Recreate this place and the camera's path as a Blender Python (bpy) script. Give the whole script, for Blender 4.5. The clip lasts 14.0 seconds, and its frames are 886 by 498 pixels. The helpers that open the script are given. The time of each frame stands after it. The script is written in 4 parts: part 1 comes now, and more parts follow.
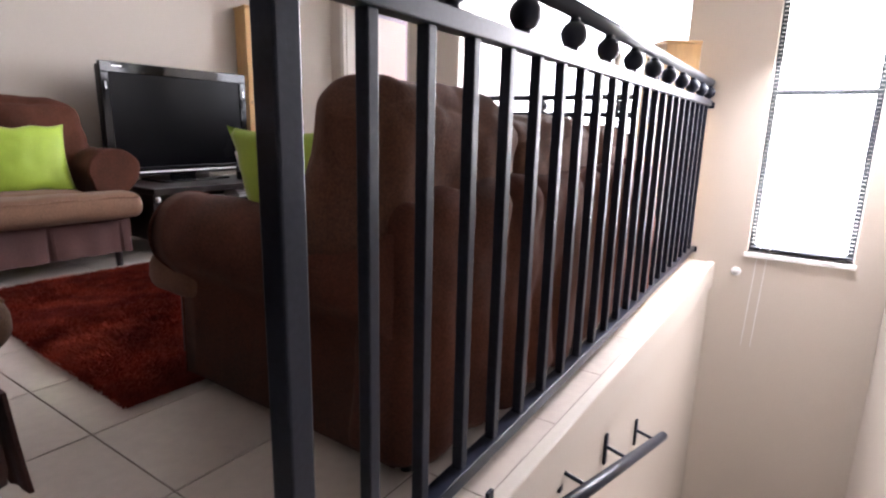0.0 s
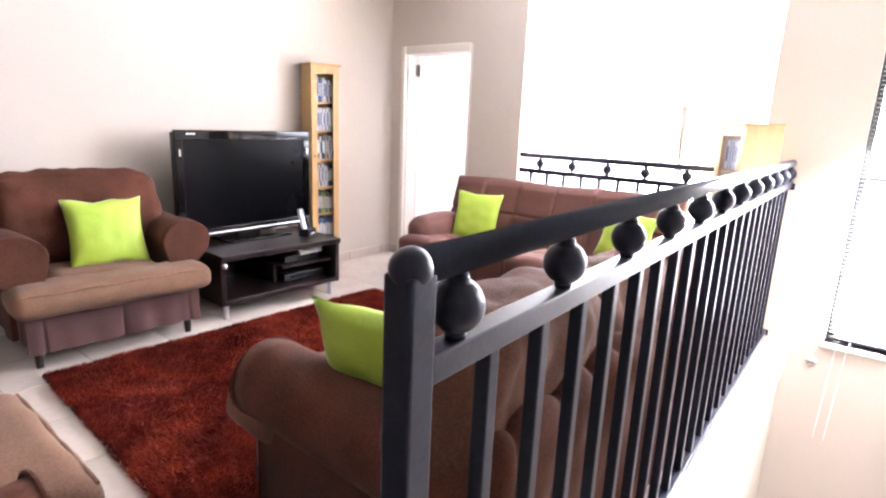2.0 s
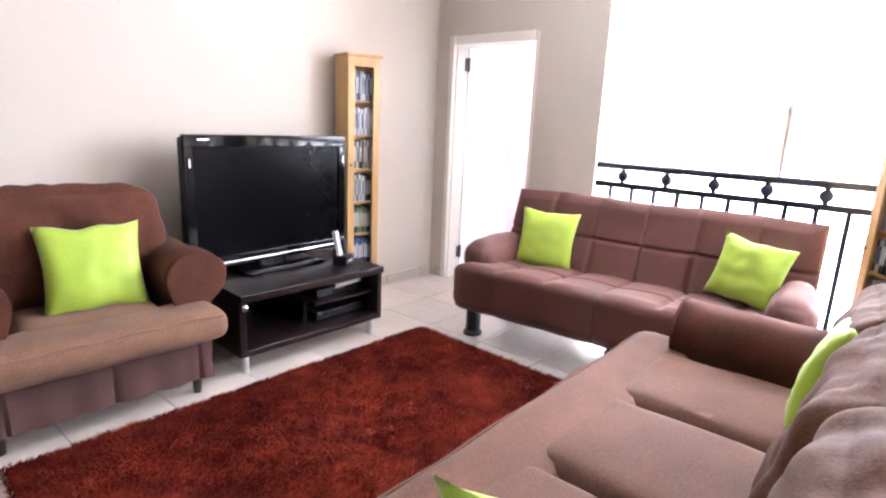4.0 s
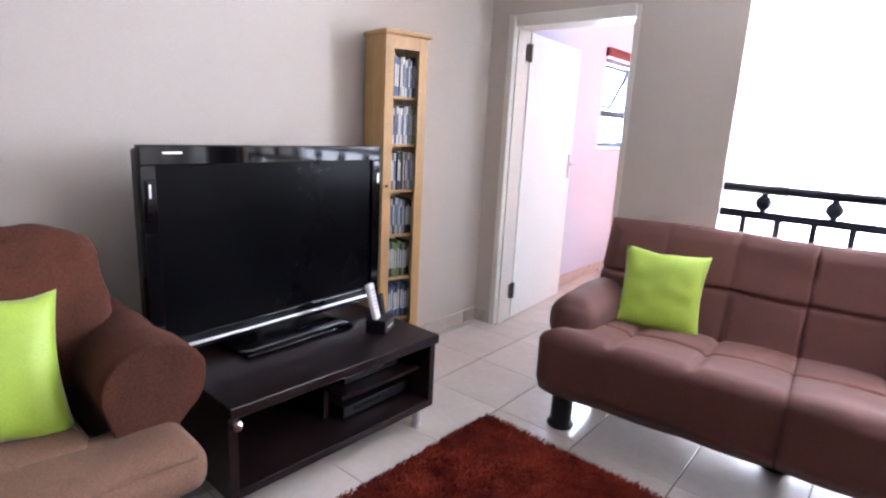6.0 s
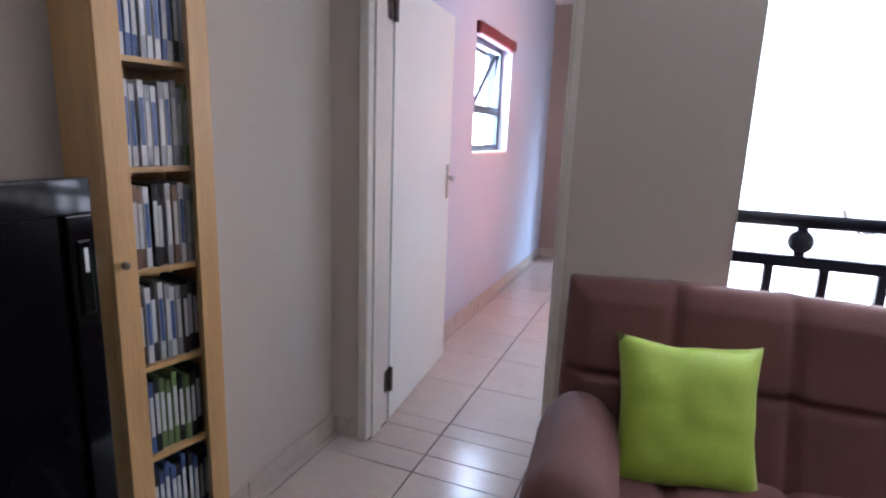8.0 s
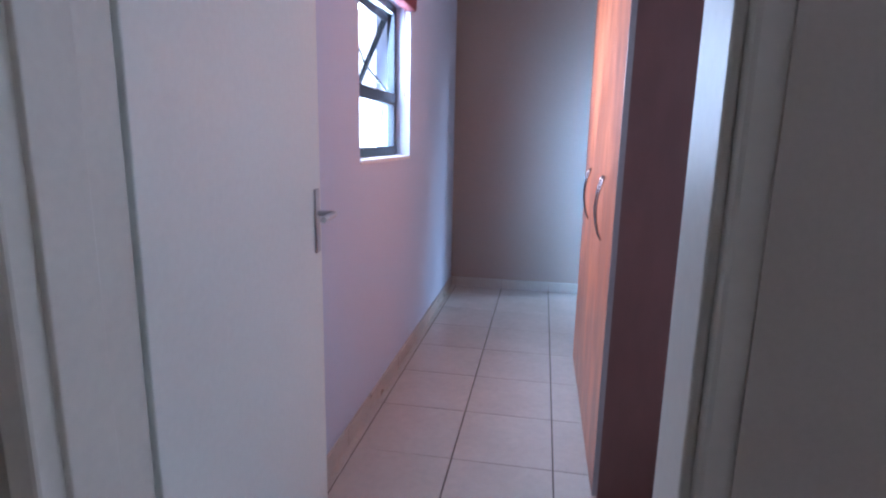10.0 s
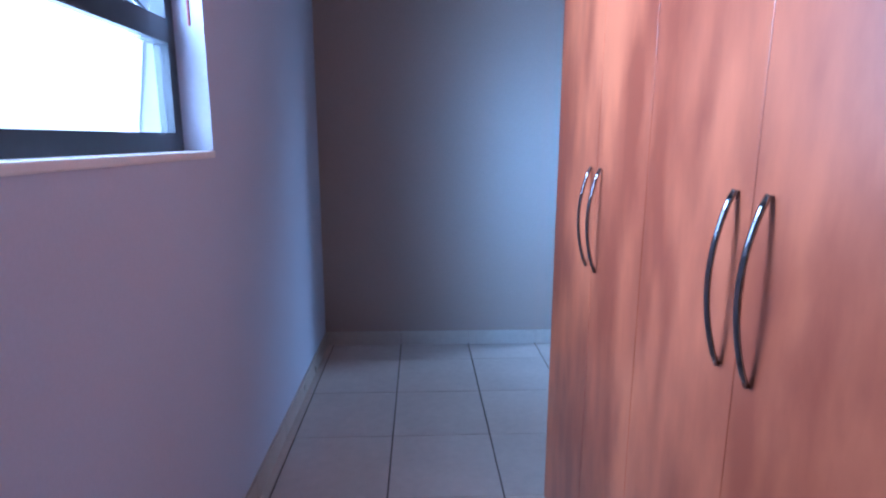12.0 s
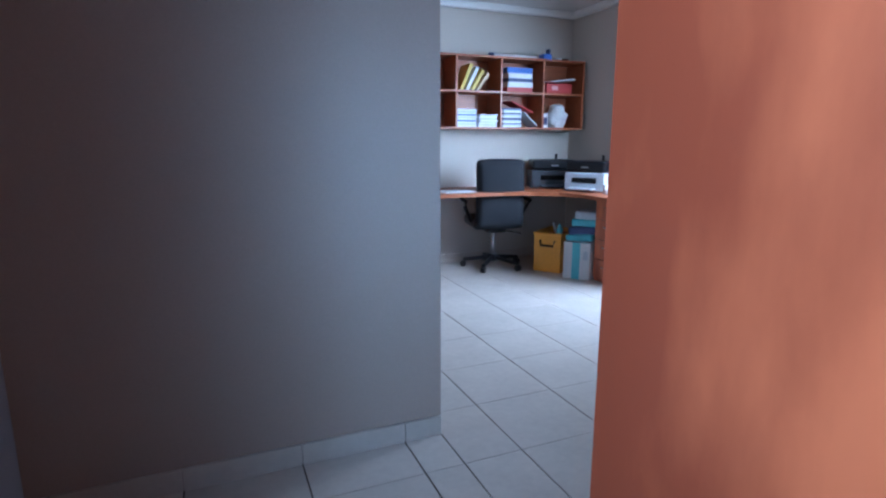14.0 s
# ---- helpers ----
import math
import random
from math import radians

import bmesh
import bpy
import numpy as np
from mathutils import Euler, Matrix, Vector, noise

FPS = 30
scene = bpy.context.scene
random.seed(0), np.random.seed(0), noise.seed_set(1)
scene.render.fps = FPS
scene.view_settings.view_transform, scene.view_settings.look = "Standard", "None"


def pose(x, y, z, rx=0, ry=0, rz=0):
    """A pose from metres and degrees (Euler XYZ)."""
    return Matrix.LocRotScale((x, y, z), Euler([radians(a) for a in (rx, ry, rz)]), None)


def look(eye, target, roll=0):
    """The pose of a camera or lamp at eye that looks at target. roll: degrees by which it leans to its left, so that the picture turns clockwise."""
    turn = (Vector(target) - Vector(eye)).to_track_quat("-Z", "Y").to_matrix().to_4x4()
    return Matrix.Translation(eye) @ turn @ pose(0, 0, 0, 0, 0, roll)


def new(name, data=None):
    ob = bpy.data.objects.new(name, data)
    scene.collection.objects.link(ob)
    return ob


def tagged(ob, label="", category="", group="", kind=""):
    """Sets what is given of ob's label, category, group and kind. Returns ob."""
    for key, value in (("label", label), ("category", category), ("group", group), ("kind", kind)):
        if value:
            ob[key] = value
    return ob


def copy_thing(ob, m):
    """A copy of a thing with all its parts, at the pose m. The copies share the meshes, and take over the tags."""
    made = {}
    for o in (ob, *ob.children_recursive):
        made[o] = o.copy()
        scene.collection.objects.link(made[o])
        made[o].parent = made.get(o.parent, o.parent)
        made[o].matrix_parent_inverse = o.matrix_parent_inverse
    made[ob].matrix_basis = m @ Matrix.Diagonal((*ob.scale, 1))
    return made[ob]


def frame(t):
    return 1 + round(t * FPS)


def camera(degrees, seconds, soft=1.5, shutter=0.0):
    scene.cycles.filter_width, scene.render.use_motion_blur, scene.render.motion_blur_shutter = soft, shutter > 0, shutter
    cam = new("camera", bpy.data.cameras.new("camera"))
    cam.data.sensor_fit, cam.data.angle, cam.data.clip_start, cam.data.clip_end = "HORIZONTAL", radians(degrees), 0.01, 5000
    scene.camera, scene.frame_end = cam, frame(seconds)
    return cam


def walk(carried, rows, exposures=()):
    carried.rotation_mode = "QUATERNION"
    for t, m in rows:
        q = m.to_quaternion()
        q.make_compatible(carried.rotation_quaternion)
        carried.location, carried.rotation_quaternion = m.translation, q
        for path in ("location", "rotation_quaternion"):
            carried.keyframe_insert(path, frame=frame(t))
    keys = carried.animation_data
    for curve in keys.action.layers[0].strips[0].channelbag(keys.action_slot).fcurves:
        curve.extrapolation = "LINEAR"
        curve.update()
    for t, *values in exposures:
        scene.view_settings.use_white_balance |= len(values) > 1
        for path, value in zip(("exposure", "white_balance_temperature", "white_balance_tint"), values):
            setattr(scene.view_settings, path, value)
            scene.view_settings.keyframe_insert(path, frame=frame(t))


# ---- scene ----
cam = camera(77.8, 14.0, 2.3)
# seconds, eye, target, roll
PATH = [
    (0, (1.089, 0.751, 0.855), (-0.003, 2.369, 0.42), 1.3),
    (0.5, (1.058, 0.746, 0.988), (-0.07, 2.338, 0.551), 1.6),
    (1, (1.017, 0.766, 1.143), (-0.14, 2.336, 0.699), 2.0),
    (1.5, (0.982, 0.782, 1.273), (-0.208, 2.325, 0.825), 2.1),
    (2, (0.906, 0.788, 1.328), (-0.308, 2.312, 0.877), 2.4),
    (2.5, (0.763, 0.813, 1.359), (-0.454, 2.334, 0.905), 2.5),
    (2.7, (0.69, 0.836, 1.376), (-0.524, 2.358, 0.917), 2.3),
    (5, (-0.336, 1.479, 1.296), (-1.604, 2.961, 0.856), 2.9),
    (5.5, (-0.583, 1.59, 1.3), (-1.854, 3.072, 0.864), 2.9),
    (6, (-0.826, 1.759, 1.311), (-2.064, 3.269, 0.877), 2.9),
    (6.5, (-1.097, 1.985, 1.301), (-2.251, 3.563, 0.878), 2.6),
    (7, (-1.335, 2.229, 1.296), (-2.344, 3.904, 0.88), 2.6),
    (7.5, (-1.549, 2.543, 1.296), (-2.373, 4.319, 0.89), 2.3),
    (8, (-1.733, 2.869, 1.307), (-2.455, 4.69, 0.901), 2.1),
    (8.5, (-1.861, 3.246, 1.31), (-2.505, 5.097, 0.911), 2.1),
    (9, (-2.004, 3.586, 1.306), (-2.573, 5.462, 0.906), 1.9),
    (11.5, (-2.389, 5.398, 1.258), (-2.377, 7.361, 0.875), 0.1),
    (12, (-2.412, 5.808, 1.23), (-2.33, 7.768, 0.84), 0.1),
    (12.5, (-2.415, 6.152, 1.183), (-2.236, 8.106, 0.8), 0.1),
    (13, (-2.414, 6.473, 1.175), (-2.065, 8.406, 0.794), -0.2),
    (13.5, (-2.374, 6.77, 1.185), (-1.834, 8.659, 0.807), -0.3),
    (14, (-2.369, 7.045, 1.215), (-1.604, 8.851, 0.826), -0.0),
]
# seconds, stops, kelvin, tint
LIGHTING = [(0, -0.1, 6100, 16), (0.5, 0.12, 6100, 16), (1.5, 0.75, 6050, 17), (2.5, 1.1, 6050, 17), (5.0, 0.6, 5700, 16), (6.5, 0.0, 5550, 16), (7.5, -0.55, 5500, 16), (9.2, -1.25, 5250, 15), (11.5, -2.3, 4550, 17), (12.1, -2.45, 4450, 16), (12.5, -2.7, 4700, 16), (13.1, -3.05, 5200, 17), (14, -3.1, 5300, 17)]
walk(cam, [(t, look(eye, target, roll)) for t, eye, target, roll in PATH], LIGHTING)

# ---- world, sun, window light ----
world = bpy.data.worlds.new("world")
scene.world = world
world.use_nodes = True
_wn = world.node_tree
_sky = _wn.nodes.new("ShaderNodeTexSky")
_sky.sky_type = "NISHITA"
_sky.sun_disc = False
_sky.sun_elevation = radians(52)
_sky.sun_rotation = radians(20)
_bg = _wn.nodes["Background"]
_bg.inputs["Strength"].default_value = 0.15
_wn.links.new(_sky.outputs["Color"], _bg.inputs["Color"])


def sun_lamp(strength, eye, target):
    d = bpy.data.lights.new("sun", "SUN")
    d.energy, d.angle, d.color = strength, radians(0.6), (1.0, 0.94, 0.85)
    new("sun", d).matrix_world = look(eye, target)


def window_lamp(name, eye, target, w, h, watts, color, spread=180):
    """The sky's light in an opening, and the added lamp for the end wall."""
    d = bpy.data.lights.new(name, "AREA")
    d.shape, d.size, d.size_y, d.energy, d.color = "RECTANGLE", w, h, watts, color
    d.spread = radians(spread)
    new(name, d).matrix_world = look(eye, target)


sun_lamp(3.0, (1.7, 4.9, 6.6), (0, 0, 0))
window_lamp("void_window_light", (0.0, 6.42, 0.15), (0.0, 3.0, 0.15), 2.95, 5.0, 620, (0.98, 0.975, 1.0))
window_lamp("stair_window_light", (1.055, 4.90, 1.2), (1.0, 3.3, -1.1), 0.52, 2.1, 190, (1.0, 0.97, 0.97), 150)
window_lamp("passage_window_light", (-3.175, 6.955, 1.60), (-1.58, 6.80, 1.35), 0.86, 0.78, 250, (0.78, 0.90, 1.0), 160)
# added unseen lamp that throws the bluish patch onto the end wall
window_lamp("end_wall_patch_lamp", (-1.2, 6.70, 1.2), (-1.68, 9.2, 0.9), 0.46, 0.9, 52, (0.40, 0.70, 1.0), 75)
window_lamp("study_east_window_light", (1.27, 9.82, 1.5), (-0.6, 11.4, 0.2), 0.9, 1.1, 740, (0.66, 0.85, 1.0), 130)

# ---- materials ----


def mat(name, color, rough=0.6, metal=0.0, var=0.12, grain=40.0, bump=0.0, patch=2.0, stretch=(1, 1, 1), per_object=0.0, sheen=0.0, coat=0.0, tint=None, spec=0.5, span=0.45):
    """A node material: base colour broken by grain and by large soft patches, with fine relief."""
    m = bpy.data.materials.new(name)
    m.use_nodes = True
    nt = m.node_tree
    b = nt.nodes["Principled BSDF"]
    b.inputs["Roughness"].default_value = rough
    b.inputs["Metallic"].default_value = metal
    b.inputs["Specular IOR Level"].default_value = spec
    if sheen:
        b.inputs["Sheen Weight"].default_value = sheen
        b.inputs["Sheen Roughness"].default_value = 0.4
    if coat:
        b.inputs["Coat Weight"].default_value = coat
        b.inputs["Coat Roughness"].default_value = 0.15
    tc = nt.nodes.new("ShaderNodeTexCoord")
    mp = nt.nodes.new("ShaderNodeMapping")
    mp.inputs["Scale"].default_value = stretch
    nt.links.new(tc.outputs["Object"], mp.inputs["Vector"])
    vec = mp.outputs["Vector"]
    info = nt.nodes.new("ShaderNodeObjectInfo")
    if per_object:
        add = nt.nodes.new("ShaderNodeVectorMath")
        add.operation = "MULTIPLY_ADD"
        comb = nt.nodes.new("ShaderNodeCombineXYZ")
        for i in range(3):
            nt.links.new(info.outputs["Random"], comb.inputs[i])
        nt.links.new(comb.outputs[0], add.inputs[0])
        add.inputs[1].default_value = (37.0, 91.0, 53.0)
        nt.links.new(vec, add.inputs[2])
        vec = add.outputs[0]
    n1 = nt.nodes.new("ShaderNodeTexNoise")
    n1.inputs["Scale"].default_value = grain
    n1.inputs["Detail"].default_value = 6
    n2 = nt.nodes.new("ShaderNodeTexNoise")
    n2.inputs["Scale"].default_value = patch
    n2.inputs["Detail"].default_value = 3
    nt.links.new(vec, n1.inputs["Vector"])
    nt.links.new(vec, n2.inputs["Vector"])
    avg = nt.nodes.new("ShaderNodeMath")
    avg.operation = "ADD"
    nt.links.new(n1.outputs["Fac"], avg.inputs[0])
    nt.links.new(n2.outputs["Fac"], avg.inputs[1])
    last = avg.outputs[0]
    if per_object:
        a2 = nt.nodes.new("ShaderNodeMath")
        a2.operation = "MULTIPLY_ADD"
        nt.links.new(info.outputs["Random"], a2.inputs[0])
        a2.inputs[1].default_value = per_object
        nt.links.new(last, a2.inputs[2])
        last = a2.outputs[0]
    ramp = nt.nodes.new("ShaderNodeMapRange")
    ramp.inputs["From Min"].default_value = 1.0 - span
    ramp.inputs["From Max"].default_value = 1.0 + span + per_object
    nt.links.new(last, ramp.inputs["Value"])
    mix = nt.nodes.new("ShaderNodeMix")
    mix.data_type = "RGBA"
    dark = tint or tuple(c * (1 - 2 * var) for c in color)
    mix.inputs[6].default_value = (*dark, 1)
    mix.inputs[7].default_value = (*[min(1, c * (1 + var)) for c in color], 1)
    nt.links.new(ramp.outputs[0], mix.inputs[0])
    nt.links.new(mix.outputs[2], b.inputs["Base Color"])
    rr = nt.nodes.new("ShaderNodeMapRange")
    rr.inputs["To Min"].default_value = max(0.02, rough - 0.08)
    rr.inputs["To Max"].default_value = min(1, rough + 0.08)
    nt.links.new(n2.outputs["Fac"], rr.inputs["Value"])
    nt.links.new(rr.outputs[0], b.inputs["Roughness"])
    if bump:
        bp = nt.nodes.new("ShaderNodeBump")
        bp.inputs["Strength"].default_value = min(1.0, bump)
        bp.inputs["Distance"].default_value = 0.003
        nt.links.new(n1.outputs["Fac"], bp.inputs["Height"])
        nt.links.new(bp.outputs[0], b.inputs["Normal"])
    return m


def glass_mat(name, color=(1, 1, 1), rough=0.0):
    m = bpy.data.materials.new(name)
    m.use_nodes = True
    b = m.node_tree.nodes["Principled BSDF"]
    b.inputs["Base Color"].default_value = (*color, 1)
    b.inputs["Roughness"].default_value = rough
    b.inputs["Transmission Weight"].default_value = 1.0
    b.inputs["IOR"].default_value = 1.1
    return m


def glow_mat(name, color, strength):
    m = bpy.data.materials.new(name)
    m.use_nodes = True
    nt = m.node_tree
    e = nt.nodes.new("ShaderNodeEmission")
    e.inputs["Color"].default_value = (*color, 1)
    e.inputs["Strength"].default_value = strength
    nt.links.new(e.outputs[0], nt.nodes["Material Output"].inputs["Surface"])
    return m


M_WALL = mat("cream_wall_paint", (0.55, 0.496, 0.436), 0.75, var=0.035, grain=120, bump=0.15, patch=0.9)
M_PINK = mat("pink_wall_paint", (0.56, 0.60, 0.715), 0.7, var=0.03, grain=120, bump=0.12, patch=0.9)
# taupe taken darker and browner to paint in the end wall's shade
M_END = mat("shaded_taupe_paint", (0.39, 0.295, 0.245), 0.5, var=0.04, grain=120, bump=0.12, patch=0.9)
M_WHITE = mat("white_plaster", (0.85, 0.84, 0.82), 0.7, var=0.03, grain=90, bump=0.08)
M_CEIL = mat("white_ceiling_paint", (0.83, 0.82, 0.8), 0.8, var=0.02, grain=90)
M_TILE = mat("beige_ceramic_tile", (0.60, 0.53, 0.47), 0.22, var=0.07, grain=30, bump=0.05, patch=5, per_object=0.25)
M_GROUT = mat("dark_grout", (0.11, 0.085, 0.07), 0.9, var=0.2, grain=60)
M_SKIRT = mat("skirting_tile", (0.52, 0.45, 0.39), 0.3, var=0.08, grain=30, patch=5, per_object=0.2)
M_DOOR = mat("white_door_enamel", (0.82, 0.84, 0.79), 0.35, var=0.03, grain=60, patch=1.5)
M_FRAME = mat("cream_frame_enamel", (0.72, 0.69, 0.62), 0.4, var=0.04, grain=60)
M_IRON = mat("painted_iron", (0.014, 0.017, 0.03), 0.36, var=0.25, grain=90, bump=0.08, spec=0.22)
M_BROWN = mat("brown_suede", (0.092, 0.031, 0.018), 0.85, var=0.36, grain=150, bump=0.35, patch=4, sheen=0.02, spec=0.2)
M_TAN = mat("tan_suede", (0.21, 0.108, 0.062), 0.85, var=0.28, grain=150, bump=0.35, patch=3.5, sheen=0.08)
# tan suede again, darkened for the weaker light on the long sofa's seat
M_TAN_DIM = mat("shaded_tan_suede", (0.155, 0.078, 0.052), 0.85, var=0.28, grain=150, bump=0.35, patch=3.5, sheen=0.05, spec=0.25)
# a tone between the sofa's brown back and its seat
M_MID = mat("mid_brown_suede", (0.115, 0.05, 0.03), 0.85, var=0.34, grain=150, bump=0.35, patch=4, sheen=0.03, spec=0.25)
M_CHROME = mat("dark_chrome", (0.30, 0.32, 0.35), 0.12, metal=1.0, var=0.08, grain=60)
M_PLUM = mat("plum_brown_twill", (0.085, 0.035, 0.031), 0.85, var=0.2, grain=150, bump=0.3, patch=5, sheen=0.06)
M_FUTON = mat("cocoa_microfibre", (0.125, 0.047, 0.035), 0.8, var=0.2, grain=220, bump=0.3, patch=3, sheen=0.08)
M_LIME = mat("lime_satin", (0.40, 0.56, 0.055), 0.5, var=0.1, grain=200, bump=0.15, patch=6, sheen=0.2)
# the maroon tint paints blotches for the shading of leaning pile
M_RUG = mat("rust_shag", (0.20, 0.029, 0.015), 0.95, var=0.25, grain=9, patch=2.4, spec=0.1, tint=(0.095, 0.011, 0.008), span=0.24)
M_WENGE = mat("wenge_veneer", (0.012, 0.006, 0.006), 0.32, var=0.3, grain=30, patch=3, stretch=(6, 0.6, 6), spec=0.35)
M_BLACK = mat("black_plastic", (0.008, 0.008, 0.01), 0.35, var=0.2, grain=90, spec=0.3)
M_GLOSS = mat("piano_black", (0.003, 0.003, 0.004), 0.06, var=0.1, grain=20, spec=0.25)
M_SCREEN = mat("matte_screen", (0.002, 0.002, 0.003), 0.25, var=0.1, grain=20, spec=0.06)
M_STEEL = mat("brushed_steel", (0.55, 0.55, 0.56), 0.3, metal=1.0, var=0.08, grain=120)
M_BRASS = mat("aged_hinge_steel", (0.16, 0.14, 0.12), 0.4, metal=0.9, var=0.2, grain=120)
M_PINE = mat("pale_pine", (0.55, 0.34, 0.14), 0.42, var=0.14, grain=18, patch=2, stretch=(14, 14, 0.8), bump=0.05)
M_CHERRY = mat("cherry_veneer", (0.45, 0.14, 0.062), 0.34, var=0.17, grain=3.6, patch=1.3, stretch=(2.6, 2.6, 0.9), span=0.2, bump=0.0, coat=0.25, tint=(0.25, 0.062, 0.029))
M_CHERRY_D = mat("cherry_shelf", (0.36, 0.105, 0.04), 0.4, var=0.18, grain=9, patch=2.2, stretch=(0.9, 6, 6))
# cherry darkened: the shade on the wardrobe sides is put into the colour
M_SIDE = mat("shaded_cherry_side", (0.17, 0.062, 0.055), 0.5, var=0.15, grain=5, patch=1.5, stretch=(3, 3, 0.8))
M_EDGE = mat("grey_edging", (0.33, 0.28, 0.29), 0.4, var=0.06)
M_BLUEFRAME = mat("grey_aluminium", (0.05, 0.06, 0.07), 0.35, metal=0.4, var=0.1)
M_PANE = glass_mat("window_pane")
M_BLIND = mat("white_blind_slat", (0.8, 0.8, 0.78), 0.5, var=0.03)
M_SKY = glow_mat("hazy_sky_glow", (0.97, 0.985, 1.0), 9.0)
M_MAROON = mat("maroon_fabric", (0.16, 0.03, 0.035), 0.8, var=0.15)
M_PAPER = mat("paper_white", (0.75, 0.76, 0.78), 0.7, var=0.08, grain=60)


def plain(name, color, rough=0.5):
    return mat(name, color, rough, var=0.12, grain=50)


# ---- mesh helpers ----


def link_mesh(name, bm, material, smooth=False):
    me = bpy.data.meshes.new(name)
    bmesh.ops.recalc_face_normals(bm, faces=bm.faces)
    bm.to_mesh(me)
    bm.free()
    me.materials.append(material)
    if smooth:
        for p in me.polygons:
            p.use_smooth = True
    return new(name, me)


def thing(name, m, label, category, group="", kind=""):
    """An empty at the base of a thing, which carries its parts."""
    e = new(name)
    e.empty_display_size = 0.1
    e.matrix_world = m
    return tagged(e, label, category, group, kind)


def part(name, bm, material, parent, label="", smooth=False):
    ob = link_mesh(name, bm, material, smooth)
    ob.parent = parent
    return tagged(ob, label)


def solid(name, bm, material, label, category, group="", kind="", smooth=False):
    return tagged(link_mesh(name, bm, material, smooth), label, category, group, kind)


def add_box(bm, x0, x1, y0, y1, z0, z1, r=0.0, seg=2):
    g = bmesh.ops.create_cube(bm, size=1.0, matrix=Matrix.LocRotScale(((x0 + x1) / 2, (y0 + y1) / 2, (z0 + z1) / 2), None, (x1 - x0, y1 - y0, z1 - z0)))
    if r > 0:
        edges = {e for v in g["verts"] for e in v.link_edges}
        bmesh.ops.bevel(bm, geom=list(edges), offset=r, segments=seg, profile=0.5, affect="EDGES")
    return bm


def box(x0, x1, y0, y1, z0, z1, r=0.0, seg=2):
    return add_box(bmesh.new(), x0, x1, y0, y1, z0, z1, r, seg)


def add_tube(bm, points, r, n=10, closed=False, ry=None):
    """A tube along points; ry flattens it upright."""
    pts = [Vector(p) for p in points]
    rings = []
    k = len(pts)
    for i, p in enumerate(pts):
        a = pts[i - 1] if i or closed else p
        b = pts[(i + 1) % k] if i < k - 1 or closed else p
        d = (b - a).normalized()
        up = Vector((0, 0, 1)) if abs(d.z) < 0.9 else Vector((1, 0, 0))
        s = d.cross(up).normalized()
        u = s.cross(d).normalized()
        rings.append([bm.verts.new(p + s * r * math.cos(2 * math.pi * j / n) + u * (ry or r) * math.sin(2 * math.pi * j / n)) for j in range(n)])
    for i in range(k if closed else k - 1):
        a, b = rings[i], rings[(i + 1) % k]
        for j in range(n):
            bm.faces.new((a[j], a[(j + 1) % n], b[(j + 1) % n], b[j]))
    if not closed:
        bm.faces.new(rings[0])
        bm.faces.new(rings[-1])
    return bm


def tube(points, r, n=10, closed=False, ry=None):
    return add_tube(bmesh.new(), points, r, n, closed, ry)


def lathe(profile, n=20, centre=(0, 0, 0)):
    """Turns (radius, height) pairs round the upright axis."""
    bm = bmesh.new()
    c = Vector(centre)
    rings = []
    for r, z in profile:
        rings.append([bm.verts.new(c + Vector((max(r, 1e-4) * math.cos(2 * math.pi * j / n), max(r, 1e-4) * math.sin(2 * math.pi * j / n), z))) for j in range(n)])
    for a, b in zip(rings, rings[1:]):
        for j in range(n):
            bm.faces.new((a[j], a[(j + 1) % n], b[(j + 1) % n], b[j]))
    bm.faces.new(rings[0])
    bm.faces.new(rings[-1])
    return bm


